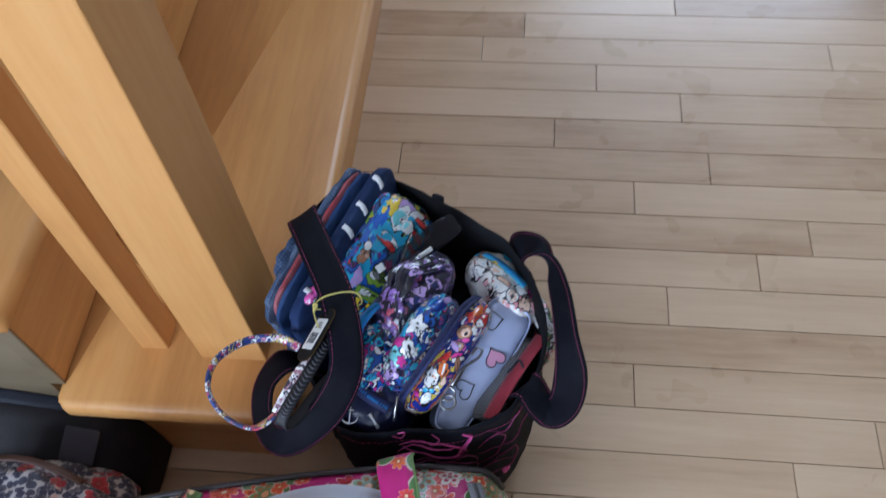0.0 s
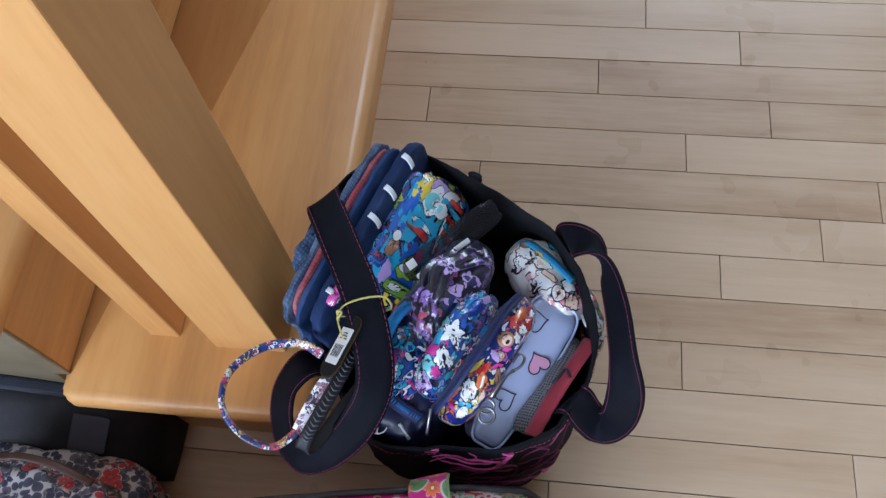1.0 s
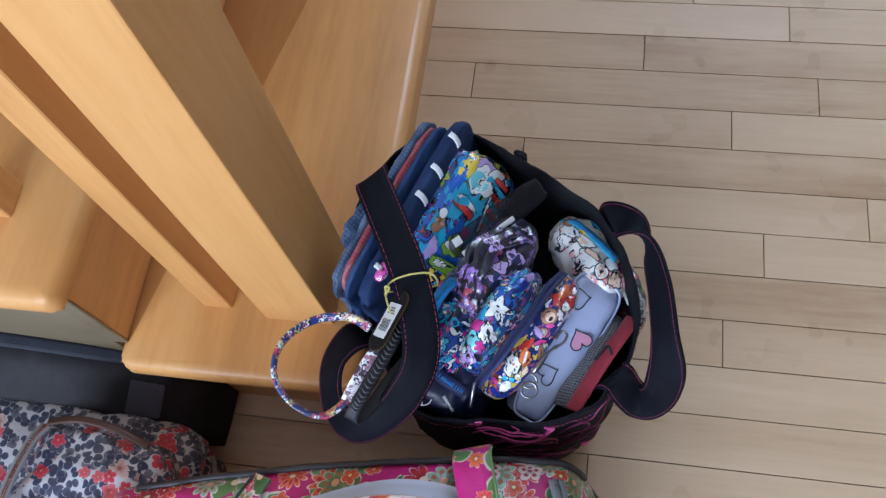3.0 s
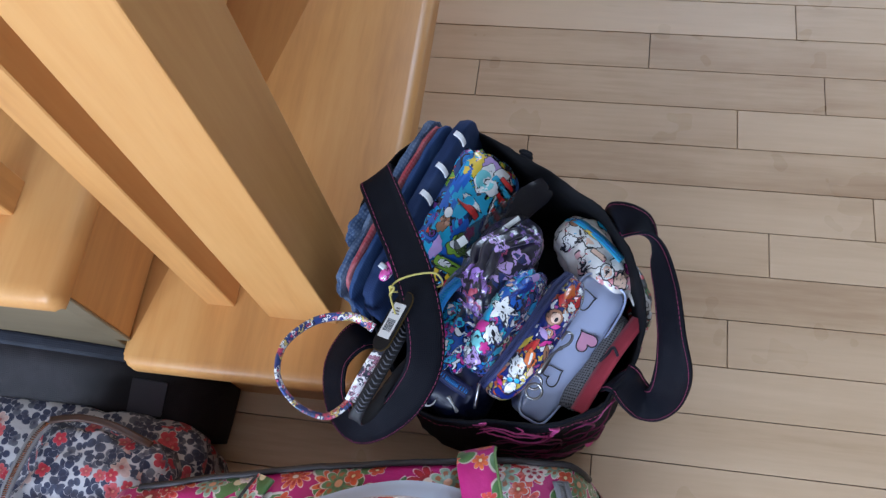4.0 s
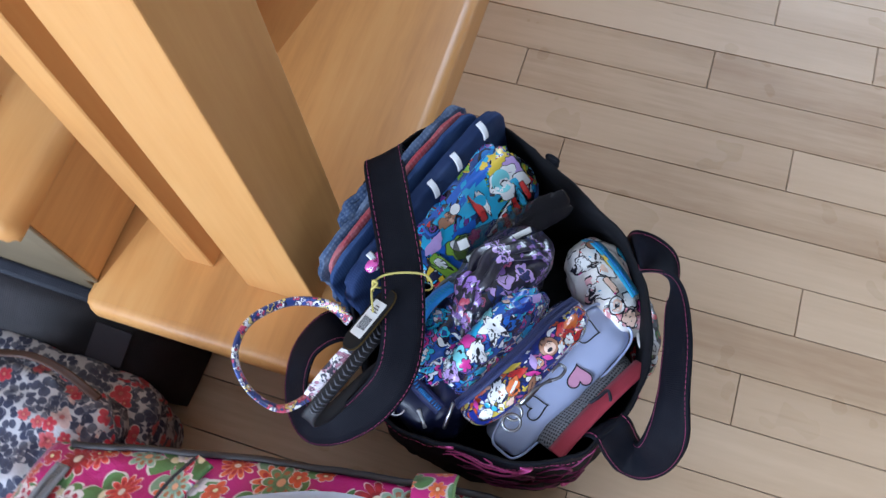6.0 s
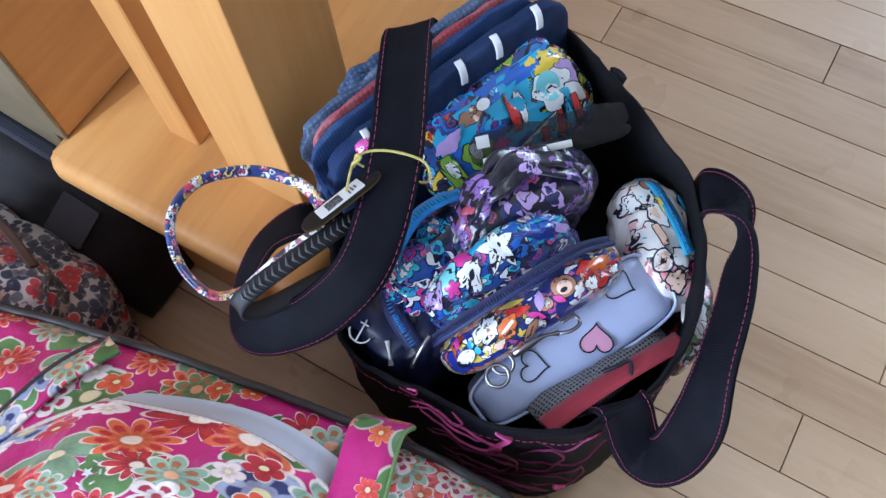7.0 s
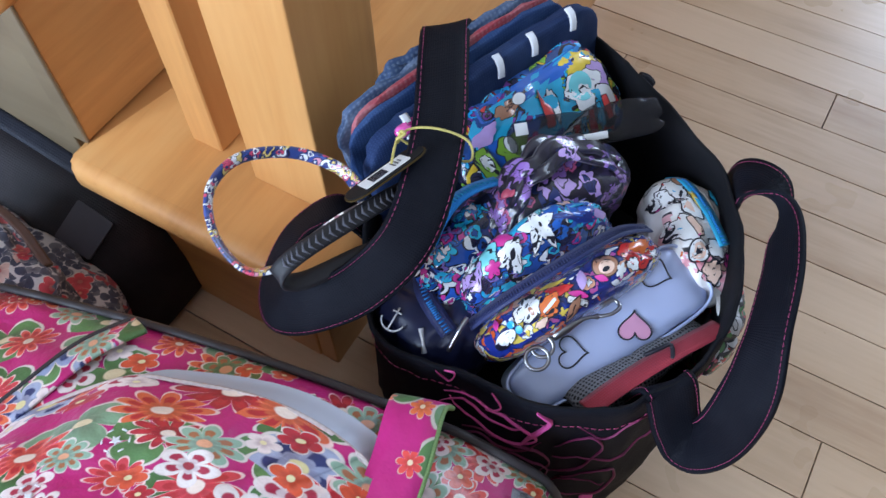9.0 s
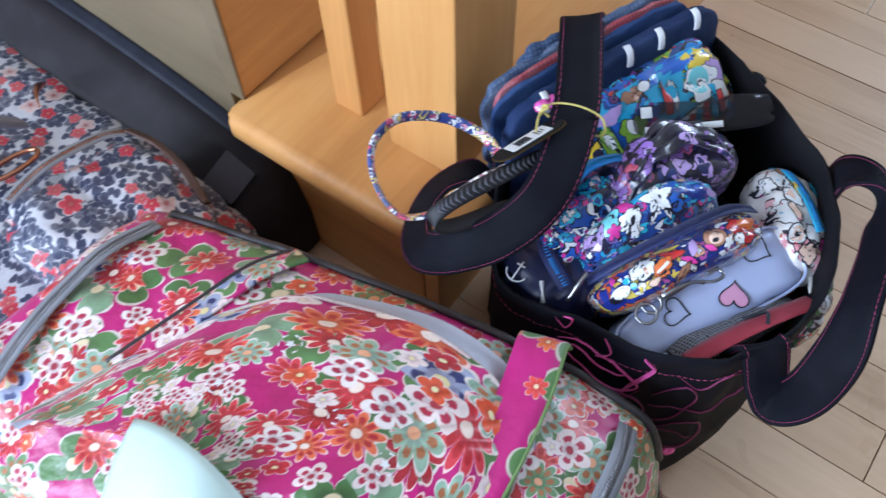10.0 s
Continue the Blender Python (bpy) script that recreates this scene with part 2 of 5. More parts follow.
def fuchsia_print():
    n = Nodes("fuchsia_floral_print")
    uv = n.vmath("ADD", n.uv(), n.vmath("MULTIPLY", n.vmath("SUBTRACT", n.noise(n.uv(), 30, 2.0, colour=True), (0.5, 0.5, 0.5)), (0.008, 0.008, 0.0)))
    tone = n.noise(uv, 25.0, 3.0)
    col = n.mix(tone, (0.46, 0.007, 0.13), (0.60, 0.013, 0.21))
    edge = (0.74, 0.66, 0.62)
    col = flowers(n, col, uv, 26, 3.1, 3, 0.54, [(0.07, 0.17, 0.05), (0.11, 0.24, 0.08), (0.22, 0.36, 0.22)], 0.16, (0.75, 0.62, 0.4), edge, depth=0.75)
    col = flowers(n, col, uv, 22, 9.4, 5, 0.40, [(0.36, 0.40, 0.56), (0.28, 0.33, 0.52)], 0.84, (0.7, 0.6, 0.3), edge, inner=(0.02, 0.03, 0.13), depth=0.5)
    col = flowers(n, col, uv, 30, 5.7, 10, 0.52, [(0.78, 0.09, 0.07), (0.78, 0.15, 0.06), (0.70, 0.05, 0.07), (0.42, 0.015, 0.03)], 0.22, (0.85, 0.70, 0.60), (0.88, 0.62, 0.60), inner=(0.50, 0.02, 0.03), depth=0.66)
    col = flowers(n, col, uv, 25, 1.9, 8, 0.40, [(0.14, 0.28, 0.13), (0.30, 0.46, 0.34)], 0.66, (0.75, 0.35, 0.2), edge, inner=(0.40, 0.14, 0.06), depth=0.55)
    col = flowers(n, col, uv, 34, 7.3, 5, 0.42, [(0.84, 0.76, 0.74), (0.80, 0.66, 0.64)], 0.62, (0.35, 0.03, 0.05), (0.80, 0.70, 0.68), inner=(0.42, 0.02, 0.06), depth=0.55)
    col = flowers(n, col, uv, 52, 2.2, 5, 0.42, [(0.75, 0.10, 0.04), (0.85, 0.72, 0.70), (0.55, 0.02, 0.04)], 0.74, (0.8, 0.7, 0.4), edge)
    return finish_cloth(n, col, uv, 0.40, 0.75, coat=0.25)


def pale_print():
    n = Nodes("pale_floral_print")
    uv = n.uv()
    tone = n.noise(uv, 18.0, 3.0)
    col = n.mix(tone, (0.48, 0.48, 0.53), (0.62, 0.62, 0.66))
    navy = [(0.035, 0.045, 0.10), (0.06, 0.07, 0.12), (0.13, 0.14, 0.19)]
    col = flowers(n, col, uv, 60, 2.7, 3, 0.66, navy, 0.22, (0.05, 0.06, 0.11), (0.40, 0.40, 0.46), depth=0.92)
    col = flowers(n, col, uv, 92, 6.1, 2, 0.66, navy, 0.25, (0.05, 0.06, 0.11), (0.45, 0.45, 0.5), depth=0.92)
    col = flowers(n, col, uv, 36, 4.4, 5, 0.34, [(0.62, 0.44, 0.42), (0.56, 0.05, 0.08)], 0.72, (0.4, 0.1, 0.1), (0.66, 0.58, 0.58))
    col = flowers(n, col, uv, 58, 8.8, 5, 0.42, [(0.55, 0.03, 0.06), (0.62, 0.10, 0.12)], 0.74, (0.6, 0.2, 0.15), (0.5, 0.2, 0.22))
    return finish_cloth(n, col, uv, 0.5, 0.5)


def busy_print(name, ground, colours, per_metre, line=0.05, shift=0.0, rough=0.26, outline=(0.008, 0.008, 0.015), swirl=0.012, keep=0.3, fine=0.3):
    """A dense print of rounded cartoon motifs with dark outlines over a ground colour, in three sizes."""
    n = Nodes(name)
    raw = n.uv()
    uv = n.vmath("ADD", raw, n.vmath("MULTIPLY", n.vmath("SUBTRACT", n.noise(raw, 70.0, 2.0, colour=True), (0.5, 0.5, 0.5)), (swirl, swirl, 0.0)))
    out = n.mix(n.step(n.noise(uv, 45.0, 2.0), 0.45, 0.6), ground, tuple(min(1.0, c * 1.7 + 0.004) for c in ground))
    count = len(colours)
    for k, (size, lobes, depth, kp) in enumerate(((0.62, 3.0, 0.45, keep), (1.05, 2.0, 0.62, keep + 0.05), (1.5, 5.0, 0.45, keep + fine), (2.3, 3.0, 0.30, keep + fine + 0.1))):
        f = per_metre * size
        v = n.vmath("ADD", n.vmath("MULTIPLY", uv, (f, f, 0.0)), (shift + 3.3 * k, shift * 2 + 1.1 * k, 0.0))
        c = n.cells(v, 0.9)
        rnd = n.split(c.outputs["Color"])
        d = n.split(n.vmath("SUBTRACT", v, c.outputs["Position"]))
        ang = n.math("ADD", n.math("ARCTAN2", d[1], d[0]), n.math("MULTIPLY", rnd[1], 6.283))
        lobe = n.math("ABSOLUTE", n.math("COSINE", n.math("MULTIPLY", ang, lobes / 2)))
        edge = n.math("MULTIPLY", n.math("ADD", 0.40, n.math("MULTIPLY", rnd[0], 0.16)), n.math("ADD", 1.0 - depth, n.math("MULTIPLY", lobe, depth)))
        q = n.math("DIVIDE", c.outputs["Distance"], edge)
        there = n.math("GREATER_THAN", rnd[2], kp)
        pick = n.math("FRACT", n.math("MULTIPLY", rnd[0], 7.31))
        col = n.ramp(pick, [(i / count, x) for i, x in enumerate(colours)], constant=True)
        other = n.ramp(rnd[1], [(i / count, x) for i, x in enumerate(colours[::-1])], constant=True)
        inner = n.math("LESS_THAN", n.math("ADD", q, n.math("MULTIPLY", n.math("SINE", n.math("MULTIPLY", ang, 4.0)), 0.10)), 0.46)
        core = n.math("LESS_THAN", n.math("ADD", q, n.math("MULTIPLY", n.math("SINE", n.math("MULTIPLY", ang, 4.0)), 0.10)), 0.55)
        col = n.mix(core, col, outline)
        col = n.mix(inner, col, other)
        out = n.mix(n.math("MULTIPLY", there, n.math("SUBTRACT", 1.0, n.step(q, 1.0 + line * 2.2, 1.05 + line * 2.2))), out, outline)
        out = n.mix(n.math("MULTIPLY", there, n.math("SUBTRACT", 1.0, n.step(q, 0.97, 1.0))), out, col)
    return finish_cloth(n, out, raw, rough, 0.75, coat=0.9)


def tab_print():
    n = Nodes("magenta_leaf_print")
    uv = n.uv()
    col = n.mix(n.noise(uv, 30.0, 3.0), (0.42, 0.008, 0.13), (0.56, 0.012, 0.21))
    col = flowers(n, col, uv, 30, 4.6, 3, 0.52, [(0.10, 0.22, 0.07), (0.17, 0.32, 0.14)], 0.25, (0.12, 0.25, 0.08), (0.55, 0.50, 0.42), depth=0.6)
    col = flowers(n, col, uv, 55, 1.2, 7, 0.42, [(0.76, 0.07, 0.06), (0.78, 0.16, 0.05)], 0.6, (0.8, 0.6, 0.4), (0.7, 0.4, 0.35), depth=0.6)
    return finish_cloth(n, col, uv, 0.5, 0.45)


FUCHSIA = fuchsia_print()
TAB_PRINT = tab_print()
PALE = pale_print()
W = (0.86, 0.88, 0.92)
CARTOON = busy_print("bright_cartoon_print", (0.015, 0.06, 0.22), [(0.01, 0.36, 0.78), (0.62, 0.03, 0.03), (0.015, 0.015, 0.03), (0.02, 0.45, 0.80), (0.16, 0.04, 0.26), W, (0.80, 0.55, 0.04), (0.02, 0.20, 0.55), (0.25, 0.50, 0.06), (0.02, 0.02, 0.06)], 50, 0.055, 1.3, keep=0.15)
SEA = busy_print("blue_sea_print", (0.01, 0.07, 0.34), [(0.01, 0.38, 0.72), (0.02, 0.14, 0.50), W, (0.01, 0.02, 0.12), (0.62, 0.04, 0.30), (0.02, 0.52, 0.74), (0.20, 0.14, 0.45), (0.01, 0.08, 0.32), (0.01, 0.012, 0.05), (0.02, 0.42, 0.66)], 50, 0.05, 4.1, keep=0.30, swirl=0.005)
NAVY_PRINT = busy_print("navy_coral_print", (0.008, 0.022, 0.20), [(0.70, 0.11, 0.02), W, (0.012, 0.04, 0.30), (0.75, 0.36, 0.22), (0.01, 0.03, 0.20), (0.82, 0.62, 0.10), (0.50, 0.10, 0.35)], 50, 0.05, 7.7, swirl=0.005, outline=(0.008, 0.015, 0.10), keep=0.4, fine=0.3)
PURPLE = busy_print("dark_purple_floral_print", (0.010, 0.008, 0.022), [(0.30, 0.15, 0.52), (0.012, 0.01, 0.03), (0.56, 0.38, 0.76), (0.02, 0.03, 0.12), (0.58, 0.11, 0.25), (0.014, 0.01, 0.03), (0.36, 0.20, 0.56), (0.012, 0.03, 0.16)], 46, 0.06, 2.9, 0.30, keep=0.22, swirl=0.012)
SPRINKLE = busy_print("white_sprinkle_print", (0.92, 0.88, 0.86), [(0.92, 0.90, 0.88), (0.90, 0.62, 0.50), (0.92, 0.90, 0.88), (0.86, 0.36, 0.42), (0.94, 0.90, 0.90), (0.90, 0.52, 0.56), (0.92, 0.70, 0.62), (0.94, 0.92, 0.92)], 50, 0.05, 5.5, 0.30, keep=0.62, fine=0.30, swirl=0.006)
DARK_MIX = busy_print("black_floral_print", (0.012, 0.011, 0.016), [(0.42, 0.02, 0.03), (0.04, 0.16, 0.04), (0.5, 0.5, 0.52), (0.015, 0.015, 0.02)], 50, 0.03, 8.2, 0.45, keep=0.4)
RING_PRINT = busy_print("navy_floral_band_print", (0.02, 0.045, 0.20), [W, (0.70, 0.07, 0.16), (0.02, 0.04, 0.20), (0.72, 0.30, 0.42), W, (0.02, 0.05, 0.22), (0.80, 0.62, 0.20)], 92, 0.04, 3.7, 0.36, swirl=0.004, keep=0.10)
LACE_PRINT = busy_print("pale_lace_print", (0.72, 0.66, 0.72), [(0.04, 0.04, 0.07), (0.75, 0.70, 0.75), (0.50, 0.22, 0.32)], 130, 0.03, 6.7, 0.45, swirl=0.004, keep=0.45)


def mesh_net():
    n = Nodes("black_white_mesh_net")
    v = n.vmath("MULTIPLY", n.uv(), (420.0, 420.0, 0.0))
    c = n.cells(v, 0.15)
    f = n.step(c.outputs["Distance"], 0.28, 0.36)
    n.bump(f, 0.5, 0.0006)
    return n.done(n.mix(f, (0.012, 0.012, 0.015), (0.22, 0.22, 0.24)), 0.55)


NET = mesh_net()


# ---- mesh helpers ----
PACKED = set()


def settle(p):
    """How the soft bags sag under their load: they stand a little lower towards the stairs."""
    return Vector((p[0] + 0.045 * (p[0] + 0.12), p[1] + 0.009 + 0.04 * p[1], p[2] * (0.979 + 0.2 * p[0])))


def thing(name, at, label, category, group="", kind="", soft=True):
    ob = new(name)
    ob.empty_display_size = 0.02
    ob.location = at
    if soft and kind != "structure":
        PACKED.add(ob.name)
        ob.location = settle(at)
    return tagged(ob, label, category, group, kind)


def origin_of(ob):
    at = Vector(ob.location)
    while ob.parent:
        ob = ob.parent
        at = at + ob.location
    return at


def part(name, bm, material, parent=None, label="", smooth=True):
    """One mesh object; its corners are given in the world's metres."""
    me = bpy.data.meshes.new(name)
    root = parent
    while root and root.parent:
        root = root.parent
    if root and root.name in PACKED:
        for v in bm.verts:
            v.co = settle(v.co)
    if parent:
        bmesh.ops.translate(bm, verts=bm.verts, vec=-origin_of(parent))
    bmesh.ops.recalc_face_normals(bm, faces=bm.faces)
    for f in bm.faces:
        f.smooth = smooth
    bm.to_mesh(me)
    bm.free()
    for m in material if isinstance(material, (list, tuple)) else [material]:
        me.materials.append(m)
    ob = new(name, me)
    ob.parent = parent
    if label:
        ob["label"] = label
    return ob


def box_uv(bm, m=None):
    """UV in metres, by the side that each face looks to."""
    layer = bm.loops.layers.uv.verify()
    inv = m.inverted() if m else None
    bm.normal_update()
    for f in bm.faces:
        nn = (inv.to_3x3() @ f.normal) if inv else f.normal
        a = max(range(3), key=lambda i: abs(nn[i]))
        for lp in f.loops:
            p = inv @ lp.vert.co if inv else lp.vert.co
            lp[layer].uv = ((p.x, p.y), (p.x, p.z), (p.y, p.z))[{2: 0, 1: 1, 0: 2}[a]]


def slab(lo, hi, bevel=0.003, seg=2):
    bm = bmesh.new()
    bmesh.ops.create_cube(bm, size=1.0)
    lo, hi = Vector(lo), Vector(hi)
    for v in bm.verts:
        v.co = Vector([(lo[i] + hi[i]) / 2 + v.co[i] * (hi[i] - lo[i]) for i in range(3)])
    if bevel:
        bmesh.ops.bevel(bm, geom=bm.edges[:], offset=bevel, segments=seg, affect="EDGES", profile=0.5)
    box_uv(bm)
    return bm


def axes(centre, along, face):
    """A frame whose x runs along and whose z looks to face."""
    x = Vector(along).normalized()
    z = Vector(face)
    z = (z - x * z.dot(x)).normalized()
    y = z.cross(x)
    m = Matrix((x, y, z)).transposed().to_4x4()
    m.translation = Vector(centre)
    return m


def wrinkle(p, size, depth, seed=0.0):
    q = p / size + Vector((seed, seed * 1.3, seed * 0.7))
    return depth * (noise.noise(q) + 0.5 * noise.noise(q * 2.3) + 0.25 * noise.noise(q * 5.1))


def puff(m, size, cuts=18, k=3.0, pinch=0.35, crease=0.003, seed=0.0, grain=0.03, ridge=0.0, taper=0.0):
    """A stuffed fabric form: a rounded box of that size in the frame m, thinner towards its seams, with creases."""
    bm = bmesh.new()
    bmesh.ops.create_cube(bm, size=2.0)
    bmesh.ops.subdivide_edges(bm, edges=bm.edges[:], cuts=cuts, use_grid_fill=True)
    hx, hy, hz = (s / 2 for s in size)
    for v in bm.verts:
        p = v.co.copy()
        r = (abs(p.x) ** k + abs(p.y) ** k + abs(p.z) ** k) ** (1 / k)
        p = p / r
        e = max(abs(p.x), abs(p.y))
        p.z *= 1 - pinch * e ** 4
        if ridge:
            p.z += ridge * (1 - abs(p.y)) * (1 if p.z > 0 else 0)
        q = Vector((p.x * hx, p.y * hy * (1 - taper * (1 - p.x) / 2), p.z * hz))
        d = wrinkle(q, grain, crease, seed)
        w = noise.noise(q / (grain * 0.8) + Vector((seed * 2.1, 3.0, seed)))
        d -= crease * 1.1 * max(0.0, 1 - abs(w) * 7.0)
        q += q.normalized() * d
        v.co = q
    box_uv(bm)
    bmesh.ops.transform(bm, matrix=m, verts=bm.verts)
    return bm


def spline(points, n, closed=False):
    """n points on a smooth curve through the given ones (any dimension)."""
    pts = [Vector(p) for p in points]
    m = len(pts)
    spans = m if closed else m - 1
    out = []
    for i in range(n):
        s = i / n * spans if closed else i / (n - 1) * spans
        k = min(int(s), spans - 1)
        t = s - k
        g = (lambda j: pts[j % m]) if closed else (lambda j: pts[max(0, min(m - 1, j))])
        a, b, c, d = g(k - 1), g(k), g(k + 1), g(k + 2)
        out.append(0.5 * ((2 * b) + (c - a) * t + (2 * a - 5 * b + 4 * c - d) * t * t + (3 * b - a - 3 * c + d) * t ** 3))
    return out


def tube(pts, radius, sides=6, closed=False, bm=None, flat=1.0):
    """A round cord along pts."""
    bm = bm or bmesh.new()
    layer = bm.loops.layers.uv.verify()
    n = len(pts)
    rings, run, up = [], 0.0, None
    for i, p in enumerate(pts):
        a, b = (pts[(i - 1) % n], pts[(i + 1) % n]) if closed else (pts[max(0, i - 1)], pts[min(n - 1, i + 1)])
        t = (b - a).normalized()
        ref = up if up else (Vector((0, 0, 1)) if abs(t.z) < 0.9 else Vector((1, 0, 0)))
        s = t.cross(ref).normalized()
        up = s.cross(t).normalized()
        if i:
            run += (p - pts[i - 1]).length
        r = radius(i / max(1, n - 1)) if callable(radius) else radius
        rings.append(([bm.verts.new(p + r * (math.cos(w) * s + flat * math.sin(w) * up)) for w in (2 * math.pi * j / sides for j in range(sides))], run))
    pairs = list(zip(rings, rings[1:]))
    if closed:
        pairs.append((rings[-1], (rings[0][0], run + 0.002)))
    for (ra, ua), (rb, ub) in pairs:
        for j in range(sides):
            k = (j + 1) % sides
            f = bm.faces.new((ra[j], ra[k], rb[k], rb[j]))
            for lp, uvw in zip(f.loops, ((ua, j), (ua, j + 1), (ub, j + 1), (ub, j))):
                lp[layer].uv = (uvw[0], uvw[1] * 0.003)
    if not closed:
        bm.faces.new(rings[0][0][::-1])
        bm.faces.new(rings[-1][0])
    return bm


def ribbon(pts, sides, width, thick=0.0016, bm=None, closed=False):
    """A flat band along pts; sides are the directions of its width."""
    bm = bm or bmesh.new()
    layer = bm.loops.layers.uv.verify()
    rows, run, n = [], 0.0, len(pts)
    for i, (p, w) in enumerate(zip(pts, sides)):
        a, b = (pts[(i - 1) % n], pts[(i + 1) % n]) if closed else (pts[max(0, i - 1)], pts[min(n - 1, i + 1)])
        t = (b - a).normalized()
        w = (w - t * w.dot(t)).normalized()
        u = t.cross(w)
        if i:
            run += (p - pts[i - 1]).length
        h = thick / 2
        cs = [(-0.5, -h * 0.6), (-0.47, h), (-0.2, h * 1.1), (0.2, h * 1.1), (0.47, h), (0.5, -h * 0.6), (0.2, -h), (-0.2, -h)]
        rows.append(([bm.verts.new(p + w * (width * c) + u * d) for c, d in cs], run, [c for c, d in cs]))
    pairs = list(zip(rows, rows[1:]))
    if closed:
        pairs.append((rows[-1], (rows[0][0], run + 0.003, rows[0][2])))
    for (ra, ua, ca), (rb, ub, cb) in pairs:
        for j in range(8):
            k = (j + 1) % 8
            f = bm.faces.new((ra[j], ra[k], rb[k], rb[j]))
            for lp, uvw in zip(f.loops, ((ua, ca[j]), (ua, ca[k]), (ub, ca[k]), (ub, ca[j]))):
                lp[layer].uv = (uvw[0], uvw[1] * width)
    if not closed:
        bm.faces.new(rows[0][0][::-1])
        bm.faces.new(rows[-1][0])
    return bm


def stitches(pts, radius=0.00045, dash=2, gap=1):
    """A running stitch: short raised threads along pts."""
    bm = bmesh.new()
    i = 0
    while i + dash < len(pts):
        tube(pts[i:i + dash + 1], radius, 4, bm=bm)
        i += dash + gap
    return bm


def band_edge(pts, sides, width, at, lift):
    out = []
    for i, (p, w) in enumerate(zip(pts, sides)):
        t = (pts[min(len(pts) - 1, i + 1)] - pts[max(0, i - 1)]).normalized()
        w = (w - t * w.dot(t)).normalized()
        out.append(p + w * (width * at) + t.cross(w) * lift)
    return out


def sheet(fn, nu, nv, thick=0.0):
    """A grid over fn(u, v), u and v from 0 to 1, with UV in metres; thick: its thickness, downwards along the normal."""
    bm = bmesh.new()
    layer = bm.loops.layers.uv.verify()
    g = [[bm.verts.new(fn(i / nu, j / nv)) for j in range(nv + 1)] for i in range(nu + 1)]
    uu = [[0.0] * (nv + 1) for _ in range(nu + 1)]
    vv = [[0.0] * (nv + 1) for _ in range(nu + 1)]
    for i in range(nu + 1):
        for j in range(nv + 1):
            if i:
                uu[i][j] = uu[i - 1][j] + (g[i][nv // 2].co - g[i - 1][nv // 2].co).length
            if j:
                vv[i][j] = vv[i][j - 1] + (g[nu // 2][j].co - g[nu // 2][j - 1].co).length
    for i in range(nu):
        for j in range(nv):
            f = bm.faces.new((g[i][j], g[i + 1][j], g[i + 1][j + 1], g[i][j + 1]))
            for lp, (a, b) in zip(f.loops, ((i, j), (i + 1, j), (i + 1, j + 1), (i, j + 1))):
                lp[layer].uv = (uu[a][b], vv[a][b])
    if thick:
        bm.normal_update()
        res = bmesh.ops.solidify(bm, geom=bm.faces[:], thickness=thick)
    return bm


def zip_on(parent, pts, ups, tape, width=0.016, teeth=True, metal=NAVY_TAPE, name="zip"):
    """A zip along pts: its tape, and the coil of teeth along the middle."""
    up = [Vector(u).normalized() for u in ups]
    sides = []
    for i in range(len(pts)):
        t = (pts[min(len(pts) - 1, i + 1)] - pts[max(0, i - 1)]).normalized()
        sides.append(t.cross(up[i]).normalized())
    z = part(name, ribbon(pts, sides, width, 0.0012), tape, parent)
    if teeth:
        bm = bmesh.new()
        run = 0.0
        for i in range(1, len(pts)):
            seg = pts[i] - pts[i - 1]
            k = max(1, int(seg.length / 0.0014))
            for j in range(k):
                c = pts[i - 1] + seg * (j / k) + up[i] * 0.0011
                s = sides[i] * (width * 0.17)
                tube([c - s, c + s], 0.0005, 4, bm=bm)
        part("zip_teeth", bm, metal, z)
    return z


# ---- room: unseen walls and ceiling, added to close it and shape bounced light ----
X0, X1, Y0, Y1, ZC = -2.6, 2.6, -2.1, 3.3, 2.5


def wall_with_window(name, axis, at, lo, hi, w0, w1, sill, head, outward):
    """A wall across the axis, 0.14 m thick outwards, with a window opening through it."""
    bm = bmesh.new()
    t0, t1 = sorted((at, at + 0.14 * outward))

    def block(a0, a1, z0, z1):
        b = slab((t0, a0, z0), (t1, a1, z1), 0) if axis == 0 else slab((a0, t0, z0), (a1, t1, z1), 0)
        me = bpy.data.meshes.new("block")
        b.to_mesh(me)
        b.free()
        bm.from_mesh(me)
        bpy.data.meshes.remove(me)

    if w0 is None:
        block(lo, hi, 0, ZC)
    else:
        block(lo, w0, 0, ZC)
        block(w1, hi, 0, ZC)
        block(w0, w1, 0, sill)
        block(w0, w1, head, ZC)
    return tagged(part(name, bm, WALL_PAINT, smooth=False), "unseen interior wall added to close the room, dull beige to limit bounced light", "wall", kind="structure")


wall_with_window("wall_south", 1, Y0, X0, X1, -1.80, -0.20, 0.45, 1.85, -1)
wall_with_window("wall_north", 1, Y1, X0, X1, -0.05, 1.55, 0.85, 2.25, 1)
wall_with_window("wall_west", 0, X0, Y0, Y1, None, None, 0, 0, -1)
wall_with_window("wall_east", 0, X1, Y0, Y1, None, None, 0, 0, 1)
tagged(part("ceiling", slab((X0, Y0, ZC), (X1, Y1, ZC + 0.12), 0), CEILING_PAINT, smooth=False), "unseen ceiling added to close the room, white to bounce light down", "ceiling", kind="structure")


